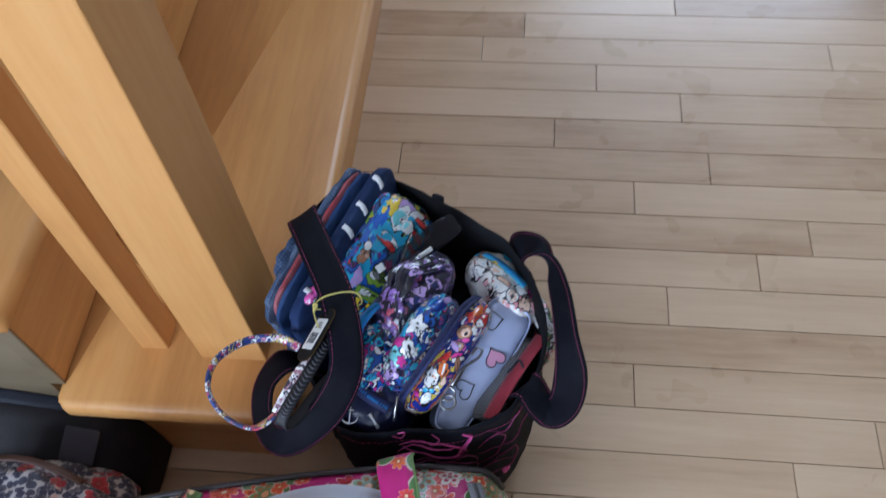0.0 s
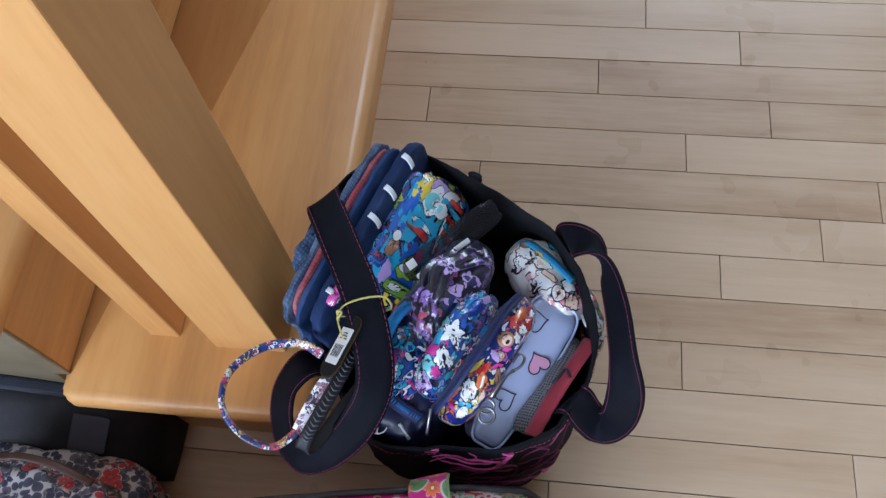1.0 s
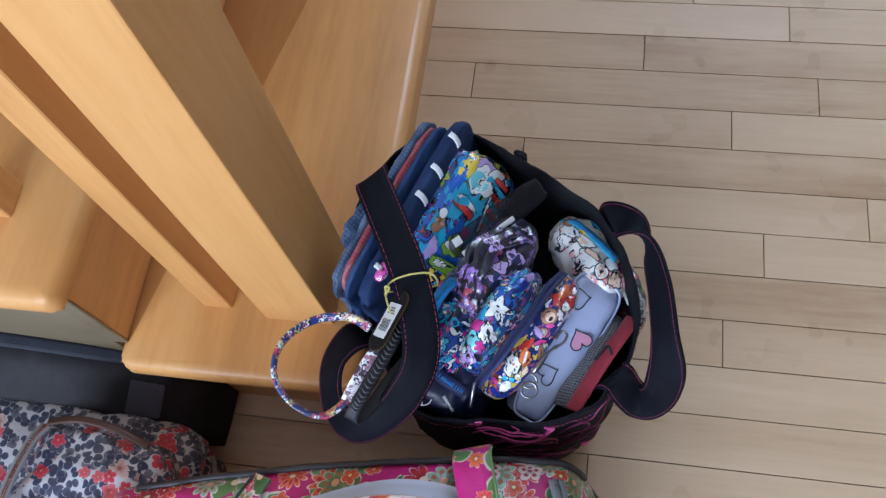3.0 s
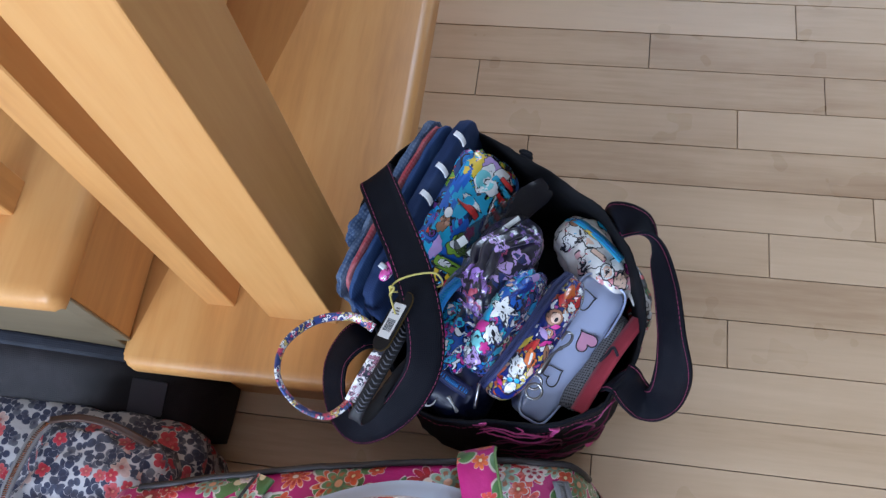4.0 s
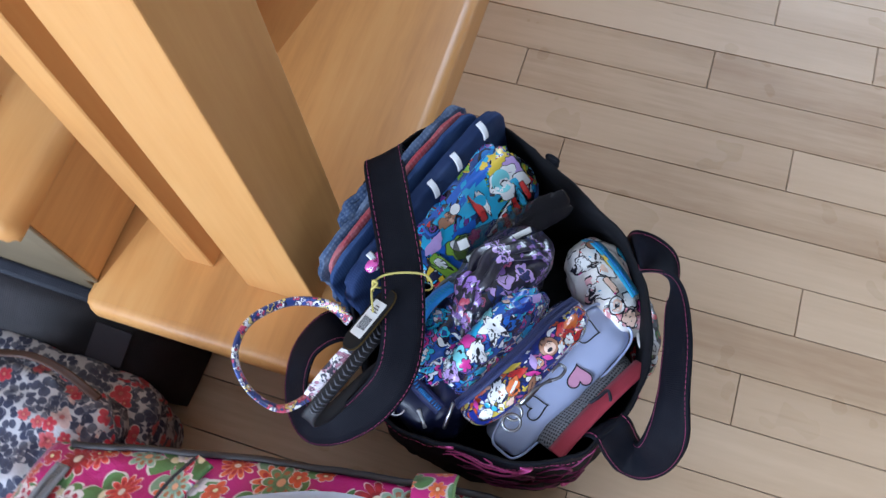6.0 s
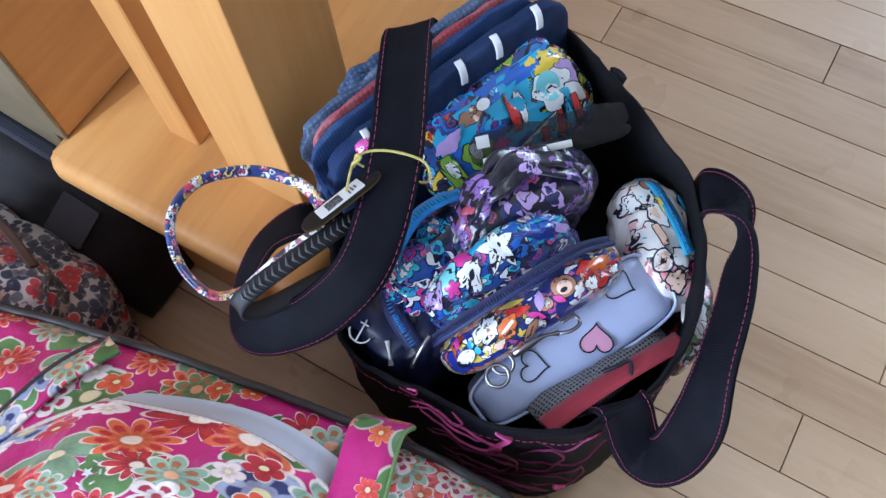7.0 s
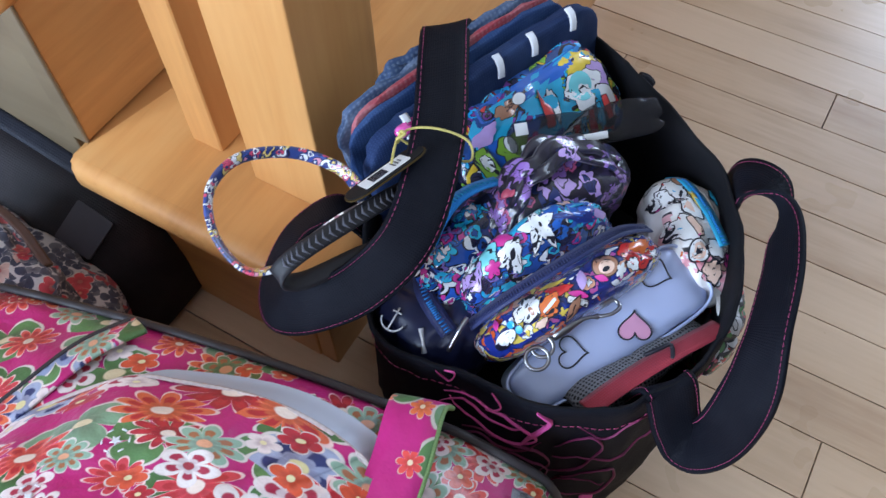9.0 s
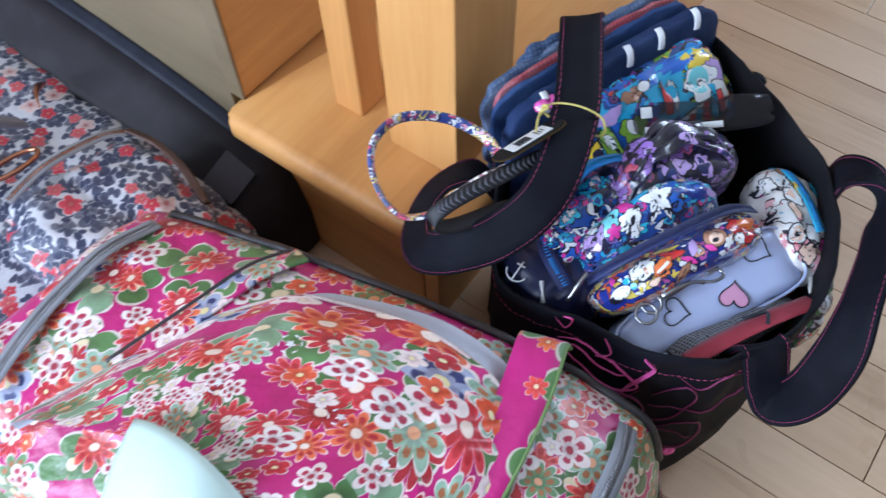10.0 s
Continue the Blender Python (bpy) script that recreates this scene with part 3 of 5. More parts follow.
def window(name, x0, x1, y, z0, z1):
    w = thing(name, (x0, y, z0), "white framed window with clear glass panes", "window", kind="structure")
    for a, b in (((x0, z0), (x1, z0 + 0.05)), ((x0, z1 - 0.05), (x1, z1)), ((x0, z0 + 0.05), (x0 + 0.05, z1 - 0.05)), ((x1 - 0.05, z0 + 0.05), (x1, z1 - 0.05))):
        part("window_frame", slab((a[0], y - 0.025, a[1]), (b[0], y + 0.025, b[1]), 0.003), WALL_PAINT, w, smooth=False)
    g = part("pane", slab((x0 + 0.05, y - 0.003, z0 + 0.05), (x1 - 0.05, y + 0.003, z1 - 0.05), 0), GLASS, w, smooth=False)
    g.visible_shadow = False


window("window_1", -1.80, -0.20, Y0 - 0.08, 0.45, 1.85)
window("window_2", -0.05, 1.55, Y1 + 0.08, 0.85, 2.25)
ground = part("ground", slab((-60, -60, -0.4), (60, 60, -0.3), 0), plain("dull_ground", (0.16, 0.17, 0.12), 0.9, vary=0.3, scale=3), smooth=False)
tagged(ground, "plain ground outside the windows", "ground", kind="structure")

# ---- staircase: treads rise towards -x, open side towards -y ----
TREAD = 0.187
NOSE, GOING, RISE = -0.367, 0.212, 0.187
SIDE, LIP, BACK = -0.088, -0.117, 0.92
stair = thing("staircase", (NOSE, SIDE, 0), "honey-stained wooden staircase with square posts and rounded treads", "staircase", kind="structure")


def tread_mesh(x0, x1, y0, y1, top, thick=0.030):
    """A board with a round nose on its front and on its open end."""
    bm = bmesh.new()
    r, h = 0.018, thick / 2
    outline = [(x0, y1), (x0, y0 + 0.012)]
    outline += [(x0 + 0.012 - 0.012 * math.cos(a), y0 + 0.012 - 0.012 * math.sin(a)) for a in (0.4, 0.8, 1.2)]
    outline += [(x1 - r + r * math.sin(a), y0 + r - r * math.cos(a)) for a in (0.0, 0.4, 0.8, 1.2, 1.57)] + [(x1, y1)]
    c = Vector(((x0 + x1) / 2, (y0 + y1) / 2))
    rings = []
    for k in range(7):
        a = math.pi * (k / 6 - 0.5)
        inset = h * (1 - math.cos(a)) * 0.8
        ring = []
        for x, y in outline:
            px = min(x, x1 - inset)
            py = max(y, y0 + inset)
            ring.append(bm.verts.new((px, py, top - h + h * math.sin(a))))
        rings.append(ring)
    m = len(outline)
    for a, b in zip(rings, rings[1:]):
        for j in range(m):
            bm.faces.new((a[j], a[(j + 1) % m], b[(j + 1) % m], b[j]))
    bm.faces.new(rings[0][::-1])
    bm.faces.new(rings[-1])
    box_uv(bm)
    return bm


def nose(i):
    return NOSE - GOING * i


for i in range(5):
    top = TREAD + RISE * i
    under = top - 0.030
    rx = nose(i) - 0.032
    low = 0.0 if i == 0 else TREAD + RISE * (i - 1)
    part("tread", tread_mesh(nose(i + 1) - 0.034, nose(i), LIP, BACK, top), STAIR_Y, stair)
    part("riser", slab((rx - 0.018, SIDE, low), (rx, BACK, under), 0.001, 1), STAIR_Y, stair, smooth=False)
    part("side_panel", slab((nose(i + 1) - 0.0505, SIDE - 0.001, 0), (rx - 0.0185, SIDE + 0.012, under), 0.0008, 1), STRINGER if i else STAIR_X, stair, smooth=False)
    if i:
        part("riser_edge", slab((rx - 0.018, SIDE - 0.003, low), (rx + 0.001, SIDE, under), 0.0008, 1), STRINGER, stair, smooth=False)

part("newel_post", slab((-0.474, -0.052, TREAD), (-0.404, 0.027, 1.18), 0.0016, 2), STAIR_Z, stair, smooth=False)
for i in range(4):
    for x in ((-0.541,) if i == 0 else (-0.668 - GOING * (i - 1), -0.774 - GOING * (i - 1))):
        z = TREAD + RISE * i
        part("baluster", slab((x, -0.045, z), (x + 0.030, -0.013, z + 0.95), 0.0012, 1), STAIR_Z, stair, smooth=False)


# ---- black tote bag ----
MID = Vector((-0.240, -0.015))
RIM = [(-0.300, -0.139, 0.258), (-0.238, -0.150, 0.283), (-0.185, -0.146, 0.290), (-0.143, -0.124, 0.292), (-0.120, -0.052, 0.293),
       (-0.152, 0.029, 0.300), (-0.224, 0.077, 0.306), (-0.280, 0.104, 0.306), (-0.334, 0.090, 0.306), (-0.370, 0.022, 0.300), (-0.345, -0.072, 0.288)]
TURNS = 132
_rim = spline(RIM, TURNS, closed=True)


def tote_point(u, v, out=0.0):
    """A point on the bag's side: u round the rim from 0 to 1, v from the floor to the rim."""
    s = (u % 1.0) * TURNS
    k = int(s) % TURNS
    a = _rim[k].lerp(_rim[(k + 1) % TURNS], s - int(s))
    d = Vector((a.x, a.y)) - MID
    f = 0.90 + 0.10 * v + 0.035 * math.sin(math.pi * min(1, v * 1.1)) * (1 - v * 0.4)
    f *= 1 - 0.10 * (1 - min(1.0, v / 0.06)) ** 2
    p = Vector((MID.x + d.x * f, MID.y + d.y * f, 0.002 + (a.z - 0.002) * v))
    nrm = Vector((d.x, d.y, 0)).normalized()
    fold = wrinkle(Vector((p.x * 1.4, p.y * 1.4, p.z * 0.6)), 0.045, 0.0075 * min(1.0, v * 4) * (1 - 0.60 * v), 4.0)
    p = p + nrm * (fold + out)
    if p.z < 0.225 and p.y > -0.137:
        p.x = max(p.x, -0.353)
    return p


tote = thing("tote_bag", (MID.x, MID.y, 0), "open black canvas tote bag with pink stitching, packed with pouches", "tote bag")


def tote_shell():
    bm = bmesh.new()
    layer = bm.loops.layers.uv.verify()
    prof = [(j / 22, 0.0) for j in range(23)] + [(1.004, -0.0012), (1.0, -0.0028)] + [(1 - j / 12, -0.0032) for j in range(1, 12)]
    rows = [[bm.verts.new(tote_point(i / TURNS, min(v, 1.0), o) + Vector((0, 0, 0.001 if v > 1 else 0))) for i in range(TURNS)] for v, o in prof]
    for j in range(len(rows) - 1):
        for i in range(TURNS):
            k = (i + 1) % TURNS
            f = bm.faces.new((rows[j][i], rows[j][k], rows[j + 1][k], rows[j + 1][i]))
            f.material_index = 0 if j < 23 else 1
            for lp, (a, b) in zip(f.loops, ((i, j), (i + 1, j), (i + 1, j + 1), (i, j + 1))):
                lp[layer].uv = (a * 0.0072, b * 0.013)
    for row in (rows[0][::-1], rows[-1]):
        f = bm.faces.new(row)
        f.material_index = 1
    return bm


part("body", tote_shell(), [BLACK_CLOTH, BLACK_LINING], tote)
hem = [tote_point(i / 400, 0.905, 0.0008) for i in range(401)]
part("hem_stitching", stitches(hem, 0.0003), PINK_THREAD, tote, "pink running stitch round the rim")


def swirl(parent, pts, wide, mat, name="swirl_print"):
    cur = spline([(u, v, 0) for u, v in pts], 40)
    path = [tote_point(c.x, c.y, 0.0006) for c in cur]
    part(name, tube(path, lambda t: wide * (0.35 + 0.65 * math.sin(math.pi * min(1, max(0, t))) ** 0.8), 6, flat=0.5), mat, parent)


for pts, w, m in (
        ([(0.075, 0.985), (0.085, 0.93), (0.092, 0.99), (0.083, 1.0)], 0.0010, PINK_PRINT),
        ([(0.080, 0.87), (0.11, 0.90), (0.15, 0.89), (0.18, 0.80), (0.15, 0.76), (0.10, 0.80), (0.085, 0.85)], 0.0012, PINK_PRINT),
        ([(0.13, 0.985), (0.14, 0.93), (0.125, 0.885)], 0.0009, PINK_PRINT),
        ([(0.075, 0.80), (0.10, 0.86), (0.14, 0.84), (0.165, 0.86)], 0.0009, PINK_PRINT),
        ([(0.09, 0.66), (0.12, 0.72), (0.16, 0.70), (0.185, 0.79)], 0.0010, PINK_DARK),
        ([(0.22, 0.90), (0.25, 0.86), (0.28, 0.90), (0.30, 0.84)], 0.0008, PINK_DARK),
        ([(0.10, 0.50), (0.14, 0.55), (0.19, 0.52), (0.23, 0.58), (0.27, 0.54)], 0.0009, PINK_DARK),
        ([(0.16, 0.28), (0.20, 0.34), (0.24, 0.30), (0.22, 0.20), (0.17, 0.22)], 0.0010, PINK_DARK),
        ([(0.175, 0.975), (0.19, 0.93), (0.182, 0.87), (0.172, 0.82), (0.165, 0.76)], 0.0026, PINK_PRINT),
        ([(0.10, 0.72), (0.14, 0.76), (0.18, 0.73), (0.20, 0.65), (0.18, 0.55)], 0.0012, PINK_DARK),
        ([(0.20, 0.78), (0.235, 0.86), (0.25, 0.80), (0.23, 0.68), (0.20, 0.60)], 0.0012, PINK_DARK),
        ([(0.12, 0.62), (0.16, 0.66), (0.20, 0.60), (0.17, 0.48), (0.13, 0.46), (0.11, 0.52)], 0.0011, PINK_DARK),
        ([(0.21, 0.56), (0.24, 0.66), (0.27, 0.64), (0.28, 0.52), (0.25, 0.44), (0.22, 0.46)], 0.0011, PINK_DARK),
        ([(0.14, 0.40), (0.18, 0.44), (0.22, 0.38), (0.25, 0.30)], 0.0012, PINK_DARK),
        ([(0.20, 0.72), (0.24, 0.74), (0.29, 0.70), (0.32, 0.74)], 0.0009, PINK_DARK),
        ([(0.10, 0.36), (0.14, 0.30), (0.19, 0.33), (0.21, 0.24)], 0.0013, PINK_DARK),
        ([(0.252, 0.42), (0.256, 0.405), (0.262, 0.40), (0.268, 0.39)], 0.0048, PINK_PRINT)):
    swirl(tote, pts, w, m)


def strap(parent, ctrl, width, label):
    """A stitched webbing grip; ctrl holds its centre points and the directions of its width."""
    pts = spline([c for c, w in ctrl], 110)
    sides = spline([w for c, w in ctrl], 110)
    h = part("handle", ribbon(pts, sides, width, 0.0024), BLACK_CLOTH, parent, label)
    for at in (-0.42, 0.42):
        for lift in (0.0016, -0.0016):
            e = band_edge(pts, sides, width, at, lift)
            part("stitching", stitches(spline(e, 420), 0.00020), PINK_THREAD, h)
    return h


strap(tote, [((-0.338, 0.066, 0.255), (0.6, 0.78, -0.1)), ((-0.349, 0.050, 0.307), (0.62, 0.77, -0.15)), ((-0.350, 0.038, 0.342), (0.63, 0.76, -0.17)),
             ((-0.330, 0.000, 0.356), (0.72, 0.66, -0.2)), ((-0.299, -0.059, 0.361), (0.82, 0.50, -0.25)), ((-0.284, -0.112, 0.348), (0.86, 0.30, -0.35)),
             ((-0.295, -0.143, 0.328), (0.78, -0.25, -0.50)), ((-0.316, -0.163, 0.314), (0.30, -0.50, -0.80)), ((-0.342, -0.165, 0.294), (-0.35, -0.45, -0.82)),
             ((-0.363, -0.143, 0.282), (-0.65, -0.15, -0.72)), ((-0.367, -0.112, 0.286), (-0.75, 0.20, -0.55)), ((-0.352, -0.088, 0.285), (-0.60, 0.65, -0.20)), ((-0.332, -0.078, 0.245), (-0.60, 0.70, -0.10))],
      0.031, "black webbing handle folded over to the side")
strap(tote, [((-0.150, 0.034, 0.262), (0.45, -0.80, 0.1)), ((-0.148, 0.027, 0.304), (0.40, -0.86, 0.1)), ((-0.136, 0.012, 0.328), (0.15, -0.90, 0.30)),
             ((-0.122, -0.006, 0.336), (0.25, -0.72, 0.60)), ((-0.112, -0.042, 0.344), (0.45, -0.45, 0.75)), ((-0.106, -0.080, 0.342), (0.60, -0.35, 0.70)),
             ((-0.101, -0.101, 0.322), (0.80, -0.25, 0.35)), ((-0.101, -0.113, 0.294), (0.88, -0.25, -0.15)), ((-0.105, -0.116, 0.268), (0.60, -0.60, -0.45)), ((-0.113, -0.115, 0.252), (-0.02, -0.88, -0.47)),
             ((-0.123, -0.111, 0.264), (-0.55, -0.78, -0.25)), ((-0.135, -0.106, 0.291), (-0.73, -0.68, -0.10)), ((-0.144, -0.103, 0.262), (-0.70, -0.70, 0.10))],
      0.029, "black webbing handle standing out over the floor")
part("strap_tab", puff(axes((-0.230, 0.086, 0.300), (0.8, -0.5, 0), (0.4, 0.6, 0.5)), (0.016, 0.014, 0.008), 5), BLACK_CLOTH, tote)


# ---- pouches in the tote ----
def pouch(name, label, mat, centre, along, face, size, category="pouch", soft=True, **kw):
    m = axes(centre, along, face)
    low = min((m @ Vector((sx * size[0] / 2, sy * size[1] / 2, sz * size[2] / 2))).z for sx in (-1, 1) for sy in (-1, 1) for sz in (-1, 1))
    ob = thing(name, (centre[0], centre[1], max(0.01, low)), label, category, "pouches packed in the tote", soft=soft)
    part("body", puff(m, size, **kw), mat, ob)
    return ob, m


def radius_of(shape, a):
    """The outline of a printed motif, as a radius by angle."""
    if shape == "star":
        return 0.46 + 0.54 * abs(((a * 5 / (2 * math.pi)) % 1.0) * 2 - 1) ** 1.2
    if shape == "bar":
        return (abs(math.cos(a)) ** 8 + abs(math.sin(a)) ** 8) ** -0.125
    if shape == "petals":
        return 0.55 + 0.45 * abs(math.cos(2.5 * a))
    if shape == "drip":
        return 1 + 0.14 * math.sin(3 * a + 0.6) + 0.10 * math.sin(7 * a)
    if shape == "leaf":
        return (abs(math.cos(a)) ** 1.3 + abs(math.sin(a)) ** 1.3) ** (-1 / 1.3)
    return 1.0


def prints(parent, m, motifs, label="", lift=0.0004):
    """Printed motifs laid on a pouch's body: rows of x, y, half length, half width, turn in degrees, shape, ink, outline in metres."""
    body = next(c for c in parent.children if c.name.startswith("body"))
    base = Vector(parent.location)
    tree = BVHTree.FromPolygons([v.co + base for v in body.data.vertices], [tuple(p.vertices) for p in body.data.polygons])
    way = -(m.to_3x3() @ Vector((0, 0, 1)))
    high = lift
    sagged = parent.name in PACKED
    PACKED.discard(parent.name)

    def patch(bm, x, y, rx, ry, turn, shape, slot, up):
        c, q = math.cos(radians(turn)), math.sin(radians(turn))
        rings = []
        for f in (1.0, 0.66, 0.33):
            places = []
            for k in range(30):
                a = 2 * math.pi * k / 30
                r = radius_of(shape, a) * f
                u, w = rx * r * math.cos(a), ry * r * math.sin(a)
                hit = tree.ray_cast(on(m, x + u * c - w * q, y + u * q + w * c, 0.12), way)
                if hit[0] is None:
                    return
                places.append(hit[0] - way * up)
            rings.append(places)
        rings = [[bm.verts.new(p) for p in ring] for ring in rings]
        for a, b in zip(rings, rings[1:]):
            for k in range(30):
                bm.faces.new((a[k], a[(k + 1) % 30], b[(k + 1) % 30], b[k])).material_index = slot
        bm.faces.new(rings[-1]).material_index = slot

    for x, y, rx, ry, turn, shape, colour, line in motifs:
        bm = bmesh.new()
        if line:
            patch(bm, x, y, rx + line, ry + line, turn, shape, 1, high)
            high += 0.00007
        patch(bm, x, y, rx, ry, turn, shape, 0, high)
        high += 0.00007
        if len(bm.faces):
            part("print", bm, [colour, INK], parent, label)
        else:
            bm.free()
    if sagged:
        PACKED.add(parent.name)


def on(m, x, y, z):
    return m @ Vector((x, y, z))


# denim clutch: a dark outer roll with white tabs, then a denim fold, a red printed edge and a pale fold
ALONG, ACROSS = Vector((0.344, 0.939, 0.03)), Vector((0.939, -0.344, 0.0))
jean, jm = pouch("denim_clutch", "folded dark denim clutch with small white tabs", DENIM, (-0.3134, 0.0270, 0.248), ALONG, (0.93, -0.34, 0.10), (0.200, 0.136, 0.017), soft=False, k=6.0, pinch=0.15, crease=0.002, seed=1.0)
top = Vector((-0.3172, 0.0200, 0.245))
for off, length, thick, lift, mat, fold_name, label, crease in (
        (-0.0135, 0.186, 0.006, 0.001, DENIM_MID, "middle_fold", "mid-blue denim fold", 0.002),
        (-0.0195, 0.176, 0.005, 0.003, RED_TRIM, "printed_edge", "red printed cotton edge", 0.002),
        (-0.0265, 0.182, 0.007, 0.004, DENIM_LIGHT, "inner_fold", "faded pale denim fold", 0.004)):
    part(fold_name, puff(axes(top + ACROSS * off + Vector((0, 0, lift)), ALONG, (0.935, -0.34, 0.10)), (length, 0.140, thick), k=7.0, pinch=0.05, crease=crease, seed=3 + off * 100, grain=0.014), mat, jean, label)
part("loose_corner", puff(axes((-0.362, 0.012, 0.292), (0.45, 0.88, 0.1), (0.85, -0.4, 0.3)), (0.056, 0.044, 0.006), 10, crease=0.005, seed=44.0, grain=0.012), DENIM_LIGHT, jean, "crumpled pale denim corner")
for t in (-0.066, 0.008, 0.037, 0.071):
    wrap = spline([on(jm, t, 0.0690, 0.0010), on(jm, t - 0.001, 0.0675, 0.0062), on(jm, t - 0.002, 0.0625, 0.0090), on(jm, t - 0.003, 0.0575, 0.0098)], 12)
    part("tab", ribbon(wrap, [jm.to_3x3() @ Vector((1, 0, 0))] * 12, 0.0052, 0.0012), WHITE_TRIM, jean, "white tab")

cart, cm = pouch("zip_clutch", "glossy turquoise clutch with a bright cartoon print", CARTOON, (-0.2850, 0.037, 0.268), (0.39, 0.92, 0.06), (0.62, -0.32, 0.71), (0.128, 0.076, 0.032), soft=False, k=3.6, pinch=0.40, crease=0.006, seed=5.0, grain=0.035)
prints(cart, cm, [
    (0.000, 0.006, 0.050, 0.024, 4, "bar", I_CYAN, 0), (0.005, 0.026, 0.046, 0.006, 0, "bar", I_BLUE, 0), (-0.030, -0.004, 0.022, 0.014, 10, "drip", I_BLUE, 0),
    (0.042, 0.021, 0.015, 0.009, -15, "drip", I_YELLOW, 0.0008), (0.051, 0.008, 0.006, 0.011, 20, "drip", I_LILAC, 0.0006), (0.036, 0.004, 0.014, 0.014, 0, "drip", I_WHITE, 0.0006), (0.034, 0.008, 0.009, 0.010, 0, "round", I_AQUA, 0),
    (0.050, -0.006, 0.006, 0.010, 30, "leaf", I_WHITE, 0.0007), (0.004, 0.008, 0.0035, 0.0125, -12, "bar", I_RED, 0.0007), (0.011, 0.007, 0.003, 0.011, -12, "drip", I_WHITE, 0.0007),
    (-0.030, -0.002, 0.010, 0.010, 0, "drip", I_GREEN, 0.0008), (-0.031, 0.001, 0.0035, 0.006, 10, "round", I_WHITE, 0.0006), (-0.014, -0.006, 0.007, 0.006, 0, "petals", I_PINK, 0.0007),
    (-0.043, 0.014, 0.010, 0.005, 20, "drip", I_LILAC, 0), (-0.022, 0.022, 0.009, 0.0045, 10, "drip", I_TAN, 0.0005), (-0.012, 0.024, 0.005, 0.0035, 0, "round", I_WHITE, 0.0004),
    (-0.049, -0.006, 0.005, 0.014, 8, "bar", I_GREEN, 0.0006), (-0.049, -0.002, 0.0028, 0.007, 8, "round", I_WHITE, 0.0007), (-0.036, -0.022, 0.012, 0.012, 0, "drip", I_PURPLE, 0),
    (0.0, -0.011, 0.008, 0.0016, 14, "bar", I_DEEP, 0), (0.012, -0.012, 0.018, 0.0012, 10, "bar", I_WHITE, 0.0006), (0.012, -0.016, 0.018, 0.0012, 8, "bar", I_AQUA, 0.0006)]
    + [(-0.008 + 0.0075 * k, -0.024 + 0.0015 * k, 0.0024, 0.008, -10, "bar", I_RED if k % 2 else I_CYAN, 0.0006) for k in range(8)]
    + [(-0.020, -0.026, 0.008, 0.006, 0, "bar", I_YELLOW, 0.0007), (-0.020, -0.026, 0.005, 0.0036, 0, "bar", I_WHITE, 0.0006)])

wallet, wm = pouch("plastic_sleeve", "dark glossy plastic sleeve holding a white card", DARK_FILM, (-0.2460, 0.0225, 0.3010), (0.70, 0.70, -0.06), (0.34, -0.46, 0.82), (0.100, 0.024, 0.0045), "sleeve", soft=False, k=7.0, pinch=0.1, crease=0.004, seed=6.0, grain=0.022)
# long white strip stands in for a highlight on the film; the short one is the card
for lo, hi in (((-0.044, -0.0095, 0.0034), (0.012, -0.0050, 0.0040)), ((-0.046, 0.001, 0.0034), (-0.038, 0.0085, 0.0040))):
    glint_card_bm = slab(lo, hi, 0.0002, 1)
    bmesh.ops.transform(glint_card_bm, matrix=wm, verts=glint_card_bm.verts)
    part("card", glint_card_bm, TAG_WHITE, wallet)

purple, pm = pouch("round_pouch", "dark purple floral pouch with a carrying loop", PURPLE, (-0.250, -0.022, 0.268), (0.50, 0.86, 0.0), (0.0, -0.30, 0.95), (0.118, 0.060, 0.105), k=2.6, pinch=0.2, crease=0.0045, seed=7.0)
cpts = spline([(-0.2545, -0.064, 0.302), (-0.2562, -0.052, 0.322), (-0.2541, -0.041, 0.331), (-0.2488, -0.0246, 0.334), (-0.2332, -0.0021, 0.325), (-0.214, 0.006, 0.305)], 40)
for dy, dz, width in ((-0.006, -0.002, 0.009), (0.001, 0.001, 0.010), (0.008, -0.004, 0.009)):
    fold = [p + pm.to_3x3() @ Vector((0.0, dy + 0.0022 * math.sin(0.55 * k + 90 * dy), dz + 0.0016 * math.sin(0.8 * k + 200 * dy))) for k, p in enumerate(cpts)]
    lean = [pm.to_3x3() @ Vector((0.15, 1, 0.25 + 0.5 * math.sin(0.35 * k + 150 * dy))) for k in range(40)]
    part("loop", ribbon(fold, lean, width, 0.0032), PURPLE, purple)
part("loop_end", puff(axes((-0.2560, -0.051, 0.3265), (-0.2, -0.6, -0.3), (-0.3, -0.3, 0.9)), (0.013, 0.007, 0.004), 6), plain("coral_print", (0.55, 0.09, 0.15), 0.35), purple, "coral red end of the loop")

side, sm = pouch("zip_pouch", "small dark pouch with a bright blue curved zip", SEA, (-0.264, -0.074, 0.262), (0.40, 0.91, 0.15), (-0.35, -0.20, 0.92), (0.082, 0.034, 0.092), k=2.6, pinch=0.2, crease=0.005, seed=8.0)
zpts = spline([(-0.2850, -0.0935, 0.2880), (-0.2868, -0.0815, 0.3060), (-0.2848, -0.0660, 0.3140), (-0.2784, -0.0517, 0.3150), (-0.2700, -0.0395, 0.3120)], 30)
zip_on(side, zpts, [sm.to_3x3() @ Vector((0, 0.3, 1))] * 30, BLUE_TAPE, 0.0135, metal=CYAN_TAPE)

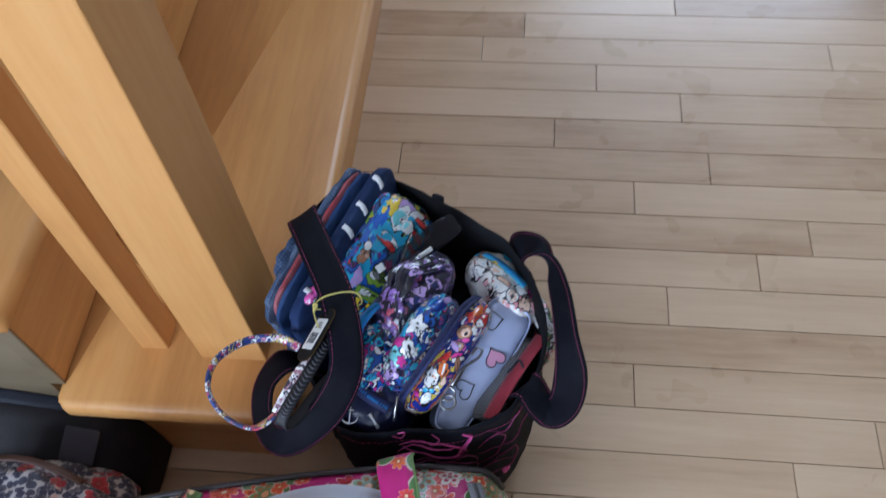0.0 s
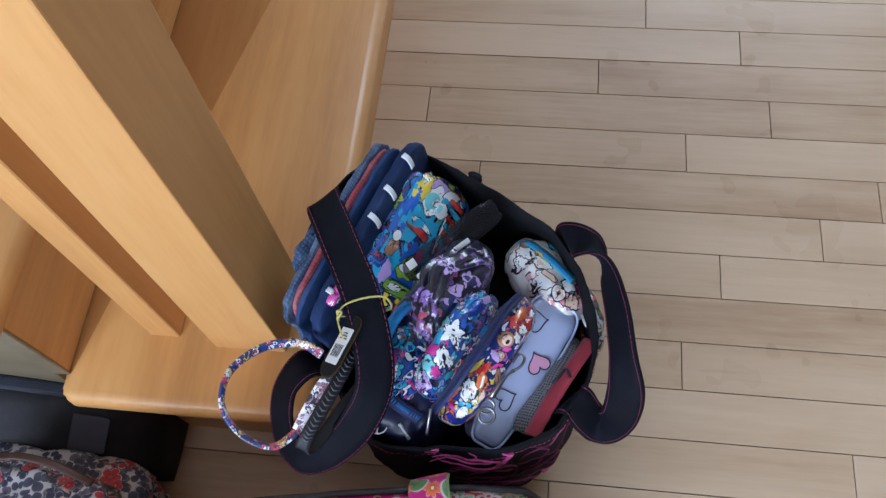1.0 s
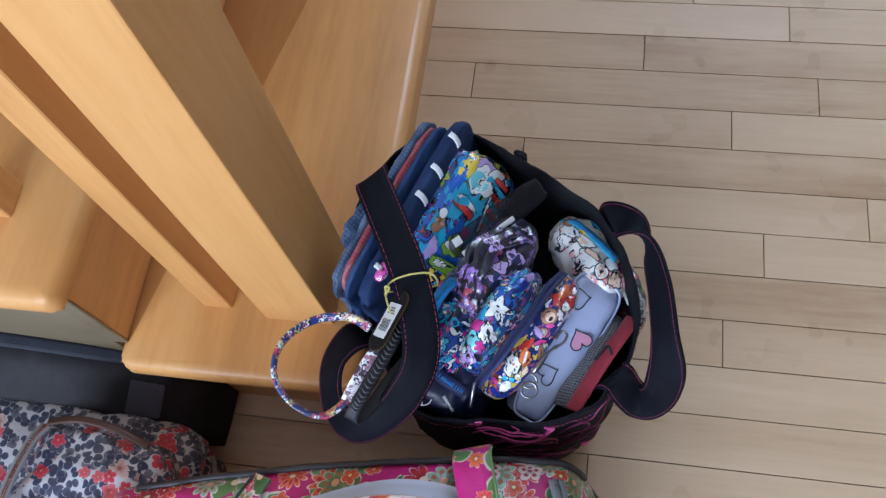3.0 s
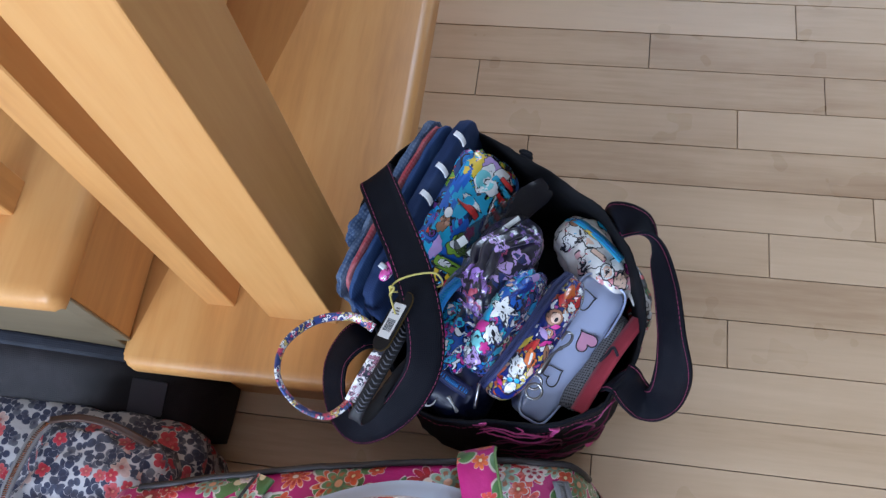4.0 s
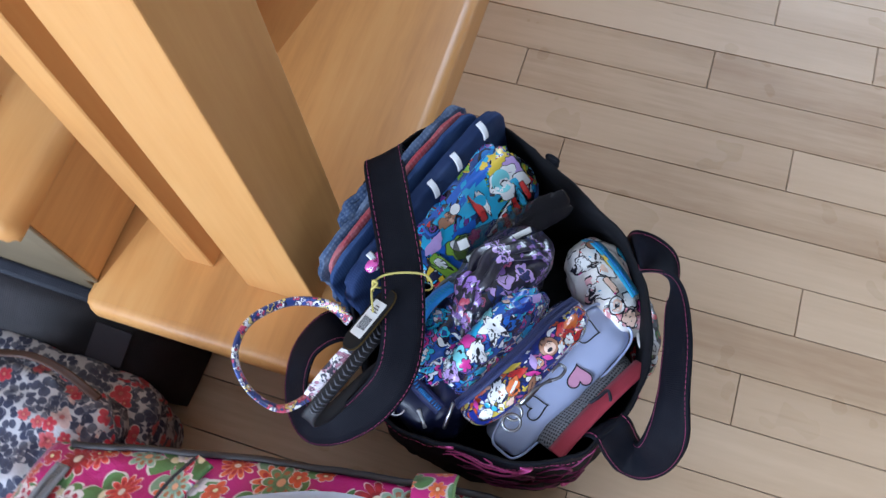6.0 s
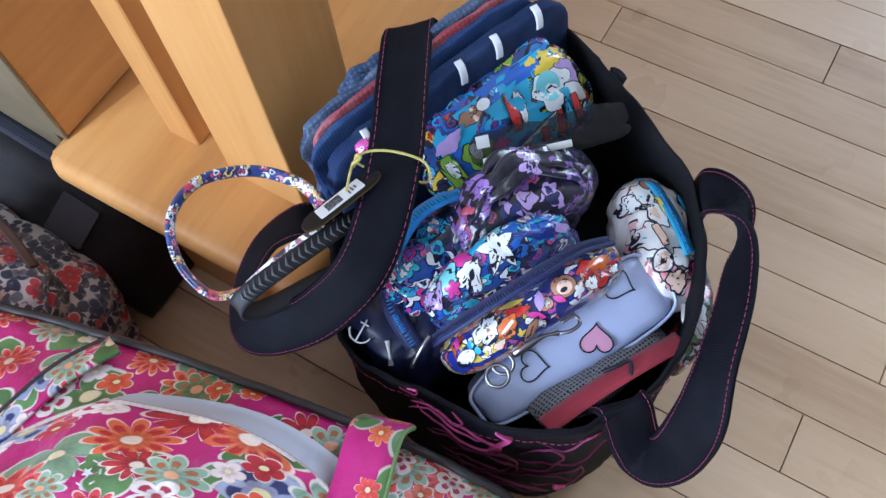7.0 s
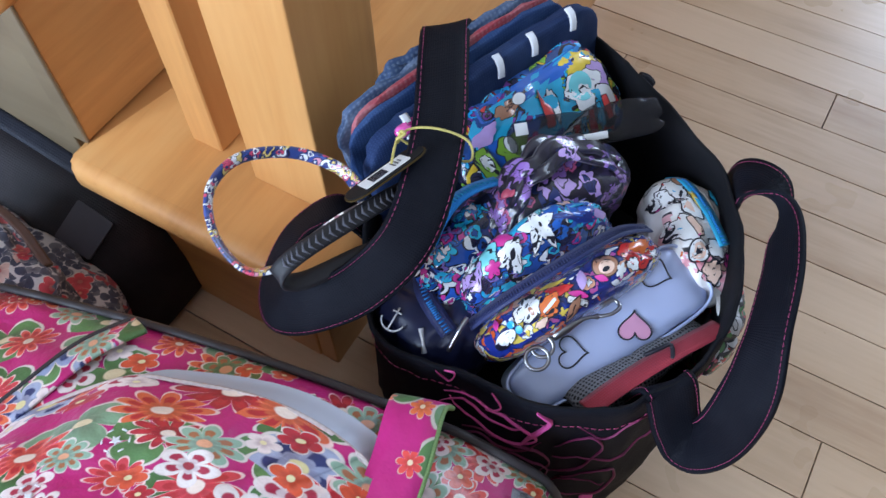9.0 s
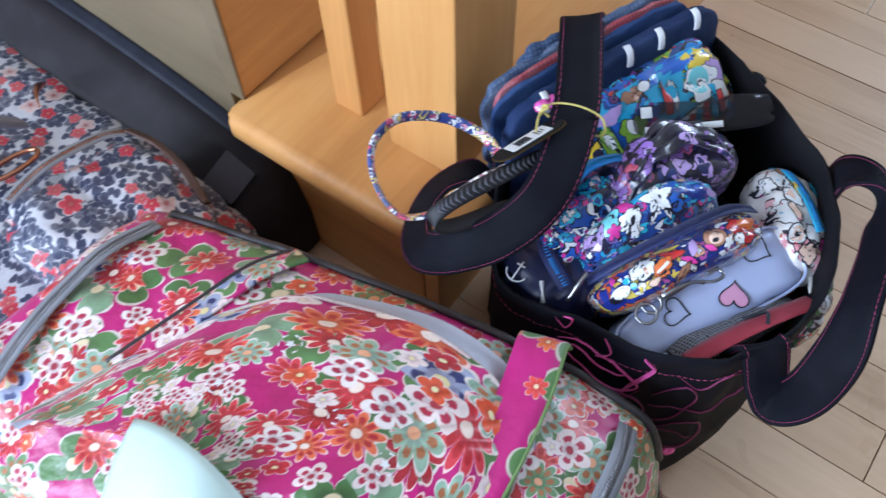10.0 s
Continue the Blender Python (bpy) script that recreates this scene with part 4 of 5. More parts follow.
star, tm = pouch("zip_pouch", "plump glossy blue pouch with a sea print and navy zip", SEA, (-0.231, -0.062, 0.268), (0.47, 0.87, 0.10), (-0.12, -0.15, 0.97), (0.104, 0.034, 0.114), k=2.5, pinch=0.25, crease=0.003, seed=11.0)
coral, om = pouch("zip_pouch", "navy pouch with an orange and white print, zipped along the top", NAVY_PRINT, (-0.207, -0.070, 0.264), (0.49, 0.86, 0.15), (0.22, -0.25, 0.94), (0.124, 0.034, 0.104), k=2.7, pinch=0.3, crease=0.003, seed=12.0)
zpts = spline([on(om, -0.058, 0.016, 0.022), on(om, -0.036, 0.017, 0.044), on(om, 0.0, 0.017, 0.053), on(om, 0.036, 0.016, 0.045), on(om, 0.058, 0.010, 0.024)], 44)
zip_on(coral, zpts, [om.to_3x3() @ Vector((0, 0.45, 1))] * 44, NAVY_TAPE, 0.008)
part("zip_pull", tube(spline([on(om, -0.058, 0.020, 0.032), on(om, -0.066, 0.016, 0.030), on(om, -0.076, 0.010, 0.022)], 8), 0.0016, 6), STEEL, coral, "nickel zip pull")


def star_mesh(m, r, lift, points=5, inner=0.48):
    bm = bmesh.new()
    top = [bm.verts.new(m @ Vector(((r if k % 2 == 0 else r * inner) * math.cos(math.pi * k / points), (r if k % 2 == 0 else r * inner) * math.sin(math.pi * k / points), lift))) for k in range(2 * points)]
    low = [bm.verts.new(v.co - m.to_3x3() @ Vector((0, 0, 0.0006))) for v in top]
    bm.faces.new(top)
    for k in range(2 * points):
        bm.faces.new((top[k], low[k], low[(k + 1) % (2 * points)], top[(k + 1) % (2 * points)]))
    return bm


sf = axes(settle((-0.231, -0.066, 0.268)), (0.47, 0.87, 0.10), (-0.14, -0.20, 0.97))
prints(star, sf, [
    (0.022, 0.002, 0.026, 0.012, -6, "drip", I_BLUE, 0), (0.030, -0.004, 0.018, 0.003, -14, "leaf", I_DEEP, 0), (0.034, 0.004, 0.014, 0.0016, -10, "leaf", I_CYAN, 0), (0.046, -0.004, 0.006, 0.003, 20, "leaf", I_LILAC, 0),
    (0.028, 0.008, 0.0045, 0.0035, 0, "round", I_PEACH, 0.0006), (0.008, 0.010, 0.008, 0.004, 30, "drip", I_AQUA, 0.0005), (-0.006, 0.008, 0.009, 0.007, 0, "petals", I_CYAN, 0),
        (-0.016, 0.007, 0.006, 0.010, 30, "leaf", I_PINK, 0.0004), (-0.017, -0.004, 0.008, 0.006, 20, "drip", I_WHITE, 0.0006), (-0.016, -0.005, 0.003, 0.0016, 40, "leaf", INK, 0),
    (-0.030, 0.004, 0.008, 0.009, 0, "drip", I_AQUA, 0.0004), (-0.029, -0.004, 0.005, 0.004, 0, "petals", I_PINK, 0.0005), (-0.040, 0.002, 0.006, 0.007, 0, "drip", I_LILAC, 0.0005), (-0.038, 0.010, 0.005, 0.004, 40, "drip", I_WHITE, 0.0007), (-0.046, -0.004, 0.004, 0.003, 0, "drip", I_CYAN, 0.0005), (0.004, -0.001, 0.0120, 0.0120, 10, "star", I_WHITE, 0.0006), (0.002, -0.0025, 0.0008, 0.0014, 0, "round", INK, 0), (0.006, -0.0005, 0.0008, 0.0014, 0, "round", INK, 0)])
cf = axes(settle((-0.207, -0.070, 0.264)), (0.49, 0.86, 0.15), (0.18, -0.26, 0.94))
prints(coral, cf, [
    (0.040, -0.002, 0.012, 0.008, -12, "drip", I_RED, 0.0007), (0.044, 0.001, 0.008, 0.004, 0, "drip", I_ORANGE, 0), (0.033, -0.006, 0.004, 0.0035, 20, "drip", I_WHITE, 0.0005), (0.050, -0.006, 0.004, 0.003, 20, "petals", I_WHITE, 0.0005),
    (0.018, 0.001, 0.007, 0.0065, 0, "round", I_TAN, 0.0007), (0.018, 0.0, 0.0045, 0.004, 0, "round", I_PEACH, 0), (0.017, -0.001, 0.0022, 0.0014, 0, "round", INK, 0), (0.024, -0.006, 0.005, 0.003, 40, "petals", I_WHITE, 0), (0.012, -0.004, 0.004, 0.002, -50, "leaf", I_PINK, 0.0004),
    (0.002, 0.001, 0.006, 0.003, 60, "leaf", I_LILAC, 0), (-0.004, -0.005, 0.006, 0.0022, -40, "leaf", I_PINK, 0.0004), (-0.006, -0.008, 0.006, 0.0018, -40, "bar", I_WHITE, 0.0005), (-0.012, 0.003, 0.007, 0.003, -20, "drip", I_RED, 0.0005), (-0.012, 0.008, 0.008, 0.0018, -10, "leaf", I_YELLOW, 0),
    (-0.022, -0.002, 0.008, 0.005, 20, "drip", I_ORANGE, 0.0006), (-0.021, -0.002, 0.005, 0.001, 20, "bar", I_WHITE, 0), (-0.010, -0.010, 0.008, 0.0026, 30, "leaf", I_TAN, 0.0004), (-0.032, 0.003, 0.009, 0.006, 30, "drip", I_WHITE, 0.0006), (-0.031, 0.001, 0.0012, 0.003, 0, "round", I_TAN, 0), (-0.030, -0.008, 0.004, 0.002, 10, "drip", I_PEACH, 0.0004),
    (-0.044, 0.001, 0.0018, 0.0022, 0, "round", I_CYAN, 0), (-0.042, -0.004, 0.0018, 0.0022, 0, "round", I_CYAN, 0), (-0.050, -0.004, 0.006, 0.004, 10, "round", I_WHITE, 0.0003), (-0.050, 0.006, 0.004, 0.0016, 60, "leaf", I_PINK, 0)])

# silver-lilac case with printed hearts
case, hm = pouch("heart_case", "silver-lilac vinyl case printed with outlined hearts", SILVER, (-0.182, -0.074, 0.250), (0.42, 0.90, 0.13), (0.34, -0.22, 0.92), (0.130, 0.048, 0.044), "case", k=6.0, pinch=0.12, crease=0.0012, seed=14.0, grain=0.05, taper=0.38)


def heart_line(s):
    out = []
    for k in range(40):
        a = 2 * math.pi * k / 40
        out.append((s * 16 * math.sin(a) ** 3 / 17, s * (13 * math.cos(a) - 5 * math.cos(2 * a) - 2 * math.cos(3 * a) - math.cos(4 * a)) / 17))
    return out


def heart(parent, m, x, y, z, s, turn, fill=True):
    c, q = math.cos(turn), math.sin(turn)
    pts = [on(m, x + a * c - b * q, y + a * q + b * c, z) for a, b in heart_line(s)]
    if fill:
        bm = bmesh.new()
        vs = [bm.verts.new(p) for p in pts]
        mid = bm.verts.new(on(m, x, y, z + 0.0004))
        for k in range(40):
            bm.faces.new((vs[k], vs[(k + 1) % 40], mid))
        part("heart_print", bm, HEART_PINK, parent, "pink heart print")
    part("heart_outline", tube([p + m.to_3x3() @ Vector((0, 0, 0.0003)) for p in pts], 0.0005, 5, True), INK, parent)


heart(case, hm, 0.012, -0.006, 0.0226, 0.0102, 2.5)
heart(case, hm, 0.042, 0.012, 0.0221, 0.0098, 0.6, False)
heart(case, hm, -0.026, 0.004, 0.0223, 0.0098, 0.9, False)
seam = []
for k in range(60):
    a = 2 * math.pi * (k + 0.5) / 60
    cx, cy = math.cos(a), math.sin(a)
    sx, sy = cx * max(abs(cx), 0.01) ** -0.6, cy * max(abs(cy), 0.01) ** -0.6
    seam.append(on(hm, 0.0665 * sx, 0.0248 * sy * (1 - 0.38 * (1 - sx) / 2), 0.016))
part("seam_piping", tube(seam, 0.0011, 6, True), SILVER, case)

# mesh pouch with a red zip
net, nm = pouch("mesh_pouch", "black and white mesh pouch with a red zip", NET, (-0.160, -0.083, 0.247), (0.40, 0.90, -0.15), (-0.62, 0.25, 0.74), (0.096, 0.046, 0.022), k=4.0, pinch=0.3, crease=0.003, seed=15.0)
zpts = spline([(-0.167, -0.132, 0.276), (-0.156, -0.109, 0.278), (-0.141, -0.081, 0.278), (-0.123, -0.050, 0.274)], 30)
zip_on(net, zpts, [Vector((-0.45, 0.1, 0.88))] * 30, RED_TAPE, 0.0140, teeth=False, name="red_zip")
part("bow_pull", tube(spline([(-0.153, -0.090, 0.280), (-0.148, -0.085, 0.283), (-0.143, -0.078, 0.281), (-0.139, -0.085, 0.280)], 14), 0.0013, 5), INK, net, "black zip pull")

# white sprinkle-print pouch
egg, em = pouch("oval_pouch", "plump white pouch with a sprinkle print and cyan zip", SPRINKLE, (-0.1650, 0.0160, 0.240), (0.66, -0.75, -0.05), (0.18, -0.02, 0.98), (0.090, 0.050, 0.060), soft=False, k=2.5, pinch=0.15, crease=0.003, seed=17.0)
zpts = spline([on(em, -0.042, 0.001, 0.012), on(em, -0.030, 0.003, 0.0245), on(em, -0.004, 0.006, 0.0305), on(em, 0.020, 0.010, 0.0268)], 30)
zip_on(egg, zpts, [em.to_3x3() @ Vector((0, 0.25, 1))] * 30, CYAN_TAPE, 0.0085, metal=BLUE_TAPE)
prints(egg, em, [
    (-0.026, -0.006, 0.0085, 0.0075, 0, "drip", I_WHITE, 0.0009), (-0.033, -0.001, 0.0040, 0.0040, 0, "round", I_TAN, 0.0008), (-0.020, -0.015, 0.007, 0.005, 30, "drip", I_WHITE, 0.0009), (-0.008, -0.003, 0.0085, 0.0050, 15, "drip", I_WHITE, 0.0009),
    (-0.009, -0.004, 0.0040, 0.0022, 15, "drip", I_PEACH, 0), (0.006, -0.012, 0.0095, 0.0080, 10, "drip", I_WHITE, 0.0009), (0.006, -0.006, 0.0075, 0.0022, 10, "bar", I_PEACH, 0.0007), (0.022, -0.008, 0.0060, 0.0060, 0, "round", I_WHITE, 0.0010), (0.022, -0.008, 0.0044, 0.0044, 0, "round", I_PEACH, 0),
    (0.022, 0.004, 0.0070, 0.0050, 40, "drip", I_WHITE, 0.0009), (0.034, -0.002, 0.0055, 0.0060, 0, "drip", I_PEACH, 0.0009), (-0.014, 0.001, 0.0100, 0.0016, 8, "leaf", I_YELLOW, 0.0005), (0.012, 0.019, 0.0090, 0.0045, -14, "drip", I_YELLOW, 0.0008), (-0.016, 0.019, 0.0080, 0.0040, 0, "drip", I_CYAN, 0.0008), (0.030, 0.012, 0.0060, 0.0040, 20, "drip", I_PINK, 0.0008), (-0.004, 0.020, 0.0040, 0.0030, 0, "petals", I_RED, 0.0006)]
    + [(-0.030 + 0.0073 * k, -0.013 + 0.006 * math.sin(2.4 * k), 0.0011, 0.0004, 50 * k, "bar", (I_RED, I_CYAN, I_PINK, I_ORANGE)[k % 4], 0) for k in range(9)])

edge, gm = pouch("printed_pouch", "small black, red and green printed pouch with a pale flap", DARK_MIX, (-0.133, -0.012, 0.205), (0.3, -0.9, 0.1), (0.4, 0.1, 0.9), (0.080, 0.030, 0.066), k=2.6, pinch=0.2, crease=0.005, seed=18.0)
part("flap", puff(axes((-0.127, -0.016, 0.247), (0.25, -0.95, 0.1), (0.8, 0.2, 0.5)), (0.034, 0.022, 0.005), 6), SPRINKLE, edge, "pale printed flap")

# navy pouch with anchor print
anchor, am = pouch("zip_pouch", "navy nylon pouch with white anchor motifs and a zip", plain("navy_nylon", (0.012, 0.016, 0.055), 0.36, vary=0.2), (-0.273, -0.103, 0.230), (0.75, -0.25, -0.1), (-0.15, -0.35, 0.92), (0.074, 0.066, 0.080), k=3.0, pinch=0.2, crease=0.004, seed=19.0)
zpts = spline([on(am, -0.030, 0.020, 0.032), on(am, -0.010, 0.008, 0.0415), on(am, 0.018, 0.002, 0.040)], 24)
zip_on(anchor, zpts, [am.to_3x3() @ Vector((0, 0.1, 1))] * 24, NAVY_TAPE, 0.011, metal=BLUE_TAPE)


def anchor_print(m, x, y, z, s, turn):
    c, q = math.cos(turn), math.sin(turn)
    g = lambda a, b: on(m, x + s * (a * c - b * q), y + s * (a * q + b * c), z)
    bm = tube([g(0, -1), g(0, 1)], 0.0006, 5)
    tube([g(math.cos(w), -0.1 - 0.9 * math.sin(w)) for w in (0.1 + 2.94 * k / 12 for k in range(13))], 0.0006, 5, bm=bm)
    tube([g(-0.4, 0.6), g(0.4, 0.6)], 0.0006, 5, bm=bm)
    return bm


part("anchor_print", anchor_print(am, -0.012, -0.016, 0.0405, 0.0075, 0.3), WHITE_TRIM, anchor, "white anchor print")
part("anchor_print", anchor_print(am, -0.004, 0.022, 0.0395, 0.0060, -0.5), WHITE_TRIM, anchor, "white anchor print")
part("paddle_print", tube([on(am, 0.004, -0.008, 0.0412), on(am, 0.011, -0.013, 0.0400), on(am, 0.016, -0.017, 0.0385)], lambda t: 0.0007 + 0.0010 * (2 * t - 1) ** 6, 6), WHITE_TRIM, anchor)
# dark cloth low in the bag
pouch("cloth_bundle", "black cloth bundle low in the bag", BLACK_LINING, (-0.235, -0.02, 0.12), (1, 0, 0), (0, 0, 1), (0.19, 0.19, 0.20), "bundle", k=3.0, crease=0.012, seed=23.0)

charm = thing("fabric_charm", (-0.327, -0.046, 0.330), "small pink and white printed fabric charm", "charm", "pouches packed in the tote")
part("body", puff(axes((-0.3265, -0.046, 0.340), (0.4, 0.9, 0.1), (0.3, -0.3, 0.9)), (0.020, 0.011, 0.010), 8, k=2.4, crease=0.002, seed=41.0), busy_print("pink_white_print", (0.75, 0.10, 0.40), [W, (0.80, 0.10, 0.42), W, (0.70, 0.05, 0.35)], 130, 0.03, 2.4, keep=0.3), charm)

# key rings and clasp
keys = thing("key_ring_clasp", (-0.203, -0.112, 0.262), "nickel lobster clasp with two split rings", "clasp")
for cx, cy, cz, r, nrm in ((-0.2030, -0.1130, 0.2830, 0.0060, (0.2, -0.5, 0.85)), (-0.2025, -0.1200, 0.2810, 0.0064, (0.5, -0.3, 0.8))):
    m = axes((cx, cy, cz), (1, 0.3, 0), nrm)
    part("split_ring", tube([on(m, r * math.cos(a), r * math.sin(a), 0) for a in (2 * math.pi * k / 24 for k in range(24))], 0.0011, 6, True), STEEL, keys)
part("clasp", tube(spline([(-0.2005, -0.106, 0.284), (-0.196, -0.098, 0.288), (-0.190, -0.090, 0.290), (-0.184, -0.084, 0.288)], 12), lambda t: 0.0022 + 0.0012 * math.sin(6 * t), 8), STEEL, keys)
part("hook", tube(spline([(-0.184, -0.084, 0.288), (-0.178, -0.080, 0.290), (-0.176, -0.073, 0.289), (-0.181, -0.071, 0.289), (-0.185, -0.078, 0.290)], 16), 0.0012, 6), STEEL, keys)

# wrist strap ring
wrist = thing("wrist_strap", (-0.345, -0.090, 0.315), "thin navy floral wrist strap standing up as a loop", "strap")
wc = [(-0.333, -0.090, 0.322), (-0.352, -0.083, 0.326), (-0.378, -0.092, 0.338), (-0.396, -0.116, 0.350), (-0.396, -0.142, 0.349), (-0.380, -0.160, 0.336), (-0.358, -0.164, 0.322), (-0.342, -0.150, 0.320)]
pts = spline(wc, 70)
cen = sum(pts, Vector()) / len(pts)
wn = Vector((0.40, 0.10, 0.90))
sides = [(wn * 0.6 + (p - cen).normalized() * 0.5) for p in pts]
part("band", ribbon(pts, sides, 0.0078, 0.0022), RING_PRINT, wrist)
pts = spline([(-0.342, -0.150, 0.320), (-0.336, -0.136, 0.326), (-0.327, -0.118, 0.332), (-0.318, -0.104, 0.335)], 24)
part("band_tail", ribbon(pts, [Vector((0.85, -0.3, -0.4))] * 24, 0.0095, 0.002), LACE_PRINT, wrist, "pale printed tail of the strap")

lace = thing("lace_strap", (-0.310, -0.100, 0.340), "charcoal strap with a grey leaf print", "strap")
pts = spline([(-0.296, -0.070, 0.338), (-0.303, -0.096, 0.350), (-0.313, -0.128, 0.357), (-0.325, -0.158, 0.356), (-0.330, -0.168, 0.346), (-0.322, -0.160, 0.335), (-0.306, -0.128, 0.328), (-0.290, -0.100, 0.318)], 60)
part("band", ribbon(pts, [Vector((0.75, -0.25, -0.45))] * 60, 0.0105, 0.0022), LACE_DARK, lace)
for k in range(24):
    p, t = pts[4 + k], (pts[6 + k] - pts[3 + k]).normalized()
    w = Vector((0.75, -0.25, -0.45))
    w = (w - t * w.dot(t)).normalized()
    u = w.cross(t)
    u = u if u.z > 0 else -u
    part("leaf_print", tube([p - w * 0.0040 + u * 0.0014, p + t * 0.002 + u * 0.0016, p + w * 0.0040 + u * 0.0014], lambda s: 0.0002 + 0.0006 * math.sin(math.pi * s), 5), LACE_GREY, lace)

# hang tag and twine on the folded strap
tag = thing("hang_tag", (-0.310, -0.092, 0.352), "black swing tag with a white barcode label and gold edge", "tag")
m = axes((-0.311, -0.094, 0.362), (0.36, 0.92, 0.10), (-0.64, 0.12, 0.75))


def card_shape(m, l, w, z, thick, rnd):
    bm = bmesh.new()
    out = []
    for sx, sy, a0 in ((1, 1, 0), (-1, 1, 90), (-1, -1, 180), (1, -1, 270)):
        for k in range(5):
            a = radians(a0 + 22.5 * k)
            out.append((sx * (l / 2 - rnd) + rnd * math.cos(a), sy * (w / 2 - rnd) + rnd * math.sin(a)))
    top = [bm.verts.new(on(m, x, y, z)) for x, y in out]
    low = [bm.verts.new(on(m, x, y, z - thick)) for x, y in out]
    bm.faces.new(top)
    bm.faces.new(low[::-1])
    for k in range(len(out)):
        bm.faces.new((top[k], low[k], low[(k + 1) % len(out)], top[(k + 1) % len(out)]))
    return bm


part("gold_backing", card_shape(m, 0.0508, 0.0230, 0.0, 0.0008, 0.0098), TAG_GOLD, tag, "gold edge", smooth=False)
part("card", card_shape(m, 0.049, 0.0215, 0.0008, 0.0006, 0.009), TAG_BLACK, tag, smooth=False)
part("label", card_shape(m, 0.029, 0.0155, 0.0013, 0.0003, 0.001), TAG_WHITE, tag, "white label", smooth=False)
for k in range(11):
    y0 = -0.005 + k * 0.0010
    part("barcode_bar", card_shape(axes(on(m, -0.004, y0, 0), m.to_3x3() @ Vector((1, 0, 0)), m.to_3x3() @ Vector((0, 0, 1))), 0.010, 0.0002 if k % 3 else 0.0004, 0.0016, 0.0002, 0.0001), INK, tag, smooth=False)
for k in range(3):
    part("text_bar", card_shape(axes(on(m, 0.006 + k * 0.0022, 0.0, 0), m.to_3x3() @ Vector((1, 0, 0)), m.to_3x3() @ Vector((0, 0, 1))), 0.0008, 0.009 - 0.002 * k, 0.0016, 0.0002, 0.0001), CHARCOAL_PATCH, tag, smooth=False)
twine = thing("twine", (-0.297, -0.058, 0.352), "yellow-gold twine tied round the black handle", "twine")
pts = spline([(-0.309, -0.090, 0.368), (-0.316, -0.073, 0.366), (-0.312, -0.063, 0.367), (-0.298, -0.056, 0.3655), (-0.284, -0.052, 0.358), (-0.279, -0.058, 0.350), (-0.290, -0.062, 0.350), (-0.308, -0.068, 0.357), (-0.315, -0.072, 0.366)], 60)
part("cord", tube(pts, 0.0008, 5), TWINE, twine)
part("knot", tube(spline([(-0.316, -0.074, 0.367), (-0.313, -0.070, 0.369), (-0.317, -0.068, 0.367), (-0.315, -0.074, 0.365)], 14, True), 0.0010, 5, True), TWINE, twine)

# ---- fuchsia floral bag ----
fb = thing("floral_bag", (-0.35, -0.32, 0), "fuchsia nylon bag printed with coral, green and white flowers", "bag")


def crest(x):
    """The back edge of the bag's top: its y and height along x."""
    t = (x + 0.56) / 0.43
    y = -0.240 + 0.105 * t - 0.030 * t * t
    z = 0.268 + 0.018 * math.sin(math.pi * min(1, max(0, t))) - 0.03 * max(0, t - 0.8) / 0.2
    return y, z


def fuchsia_body(u, v):
    x = -0.575 + 0.445 * u
    y, z = crest(x)
    endl, endr = max(0, 0.10 - u) / 0.10, max(0, u - 0.90) / 0.10
    e = max(endl, endr)
    z *= 1 - 0.30 * e ** 2
    prof = [(y - 0.004, 0.004), (y + 0.006, 0.10), (y + 0.004, 0.20), (y + 0.002, z - 0.010), (y - 0.010, z), (y - 0.040, z + 0.010), (y - 0.090, z + 0.014), (y - 0.150, z + 0.006), (y - 0.205, z - 0.03), (y - 0.235, 0.16), (y - 0.232, 0.004)]
    s = v * (len(prof) - 1)
    k = min(int(s), len(prof) - 2)
    a, b = Vector(prof[k]), Vector(prof[k + 1])
    p = a.lerp(b, s - k)
    my = y - 0.11
    yy = my + (p.x - my) * (1 - 0.35 * e ** 2)
    q = Vector((x, yy, p.y))
    d = wrinkle(q, 0.05, 0.009, 3.0) * (1 if 0.02 < v < 0.98 else 0)
    return q + Vector((0, -0.3 * d, d))


part("body", sheet(fuchsia_body, 80, 60), FUCHSIA, fb)
for u in (0.0, 1.0):
    bm = bmesh.new()
    vs = [bm.verts.new(fuchsia_body(u, j / 60)) for j in range(61)]
    bm.faces.new(vs)
    box_uv(bm)
    part("end_panel", bm, FUCHSIA, fb, smooth=False)
pts = [fuchsia_body(i / 79, 0.335) + Vector((0, 0.002, 0.002)) for i in range(10, 76)]
part("back_piping", tube(pts, 0.0027, 7), BLACK_PIPE, fb, "black padded edge")

# gaping front pocket: printed outer skin, cream binding along its mouth, lilac lining behind
ARC = spline([(-0.470, -0.400, 0.292), (-0.425, -0.300, 0.302), (-0.385, -0.247, 0.308), (-0.352, -0.231, 0.310), (-0.300, -0.217, 0.310), (-0.252, -0.218, 0.305), (-0.224, -0.232, 0.298), (-0.208, -0.262, 0.288), (-0.205, -0.31, 0.268), (-0.21, -0.38, 0.22)], 90)
CORE = Vector((-0.345, -0.360, 0.325))


def pocket(u, v):
    a = ARC[min(89, int(u * 89))]
    c = CORE + Vector(((u - 0.5) * 0.05, 0, 0))
    p = a.lerp(c, v)
    p.z += 0.016 * math.sin(math.pi * min(1, v * 0.9)) + wrinkle(p, 0.045, 0.009, 8.0) * min(1, v * 6) + 0.0022 * math.sin(u * 70 + 5 * math.sin(u * 9)) * math.exp(-v * 5)
    return p


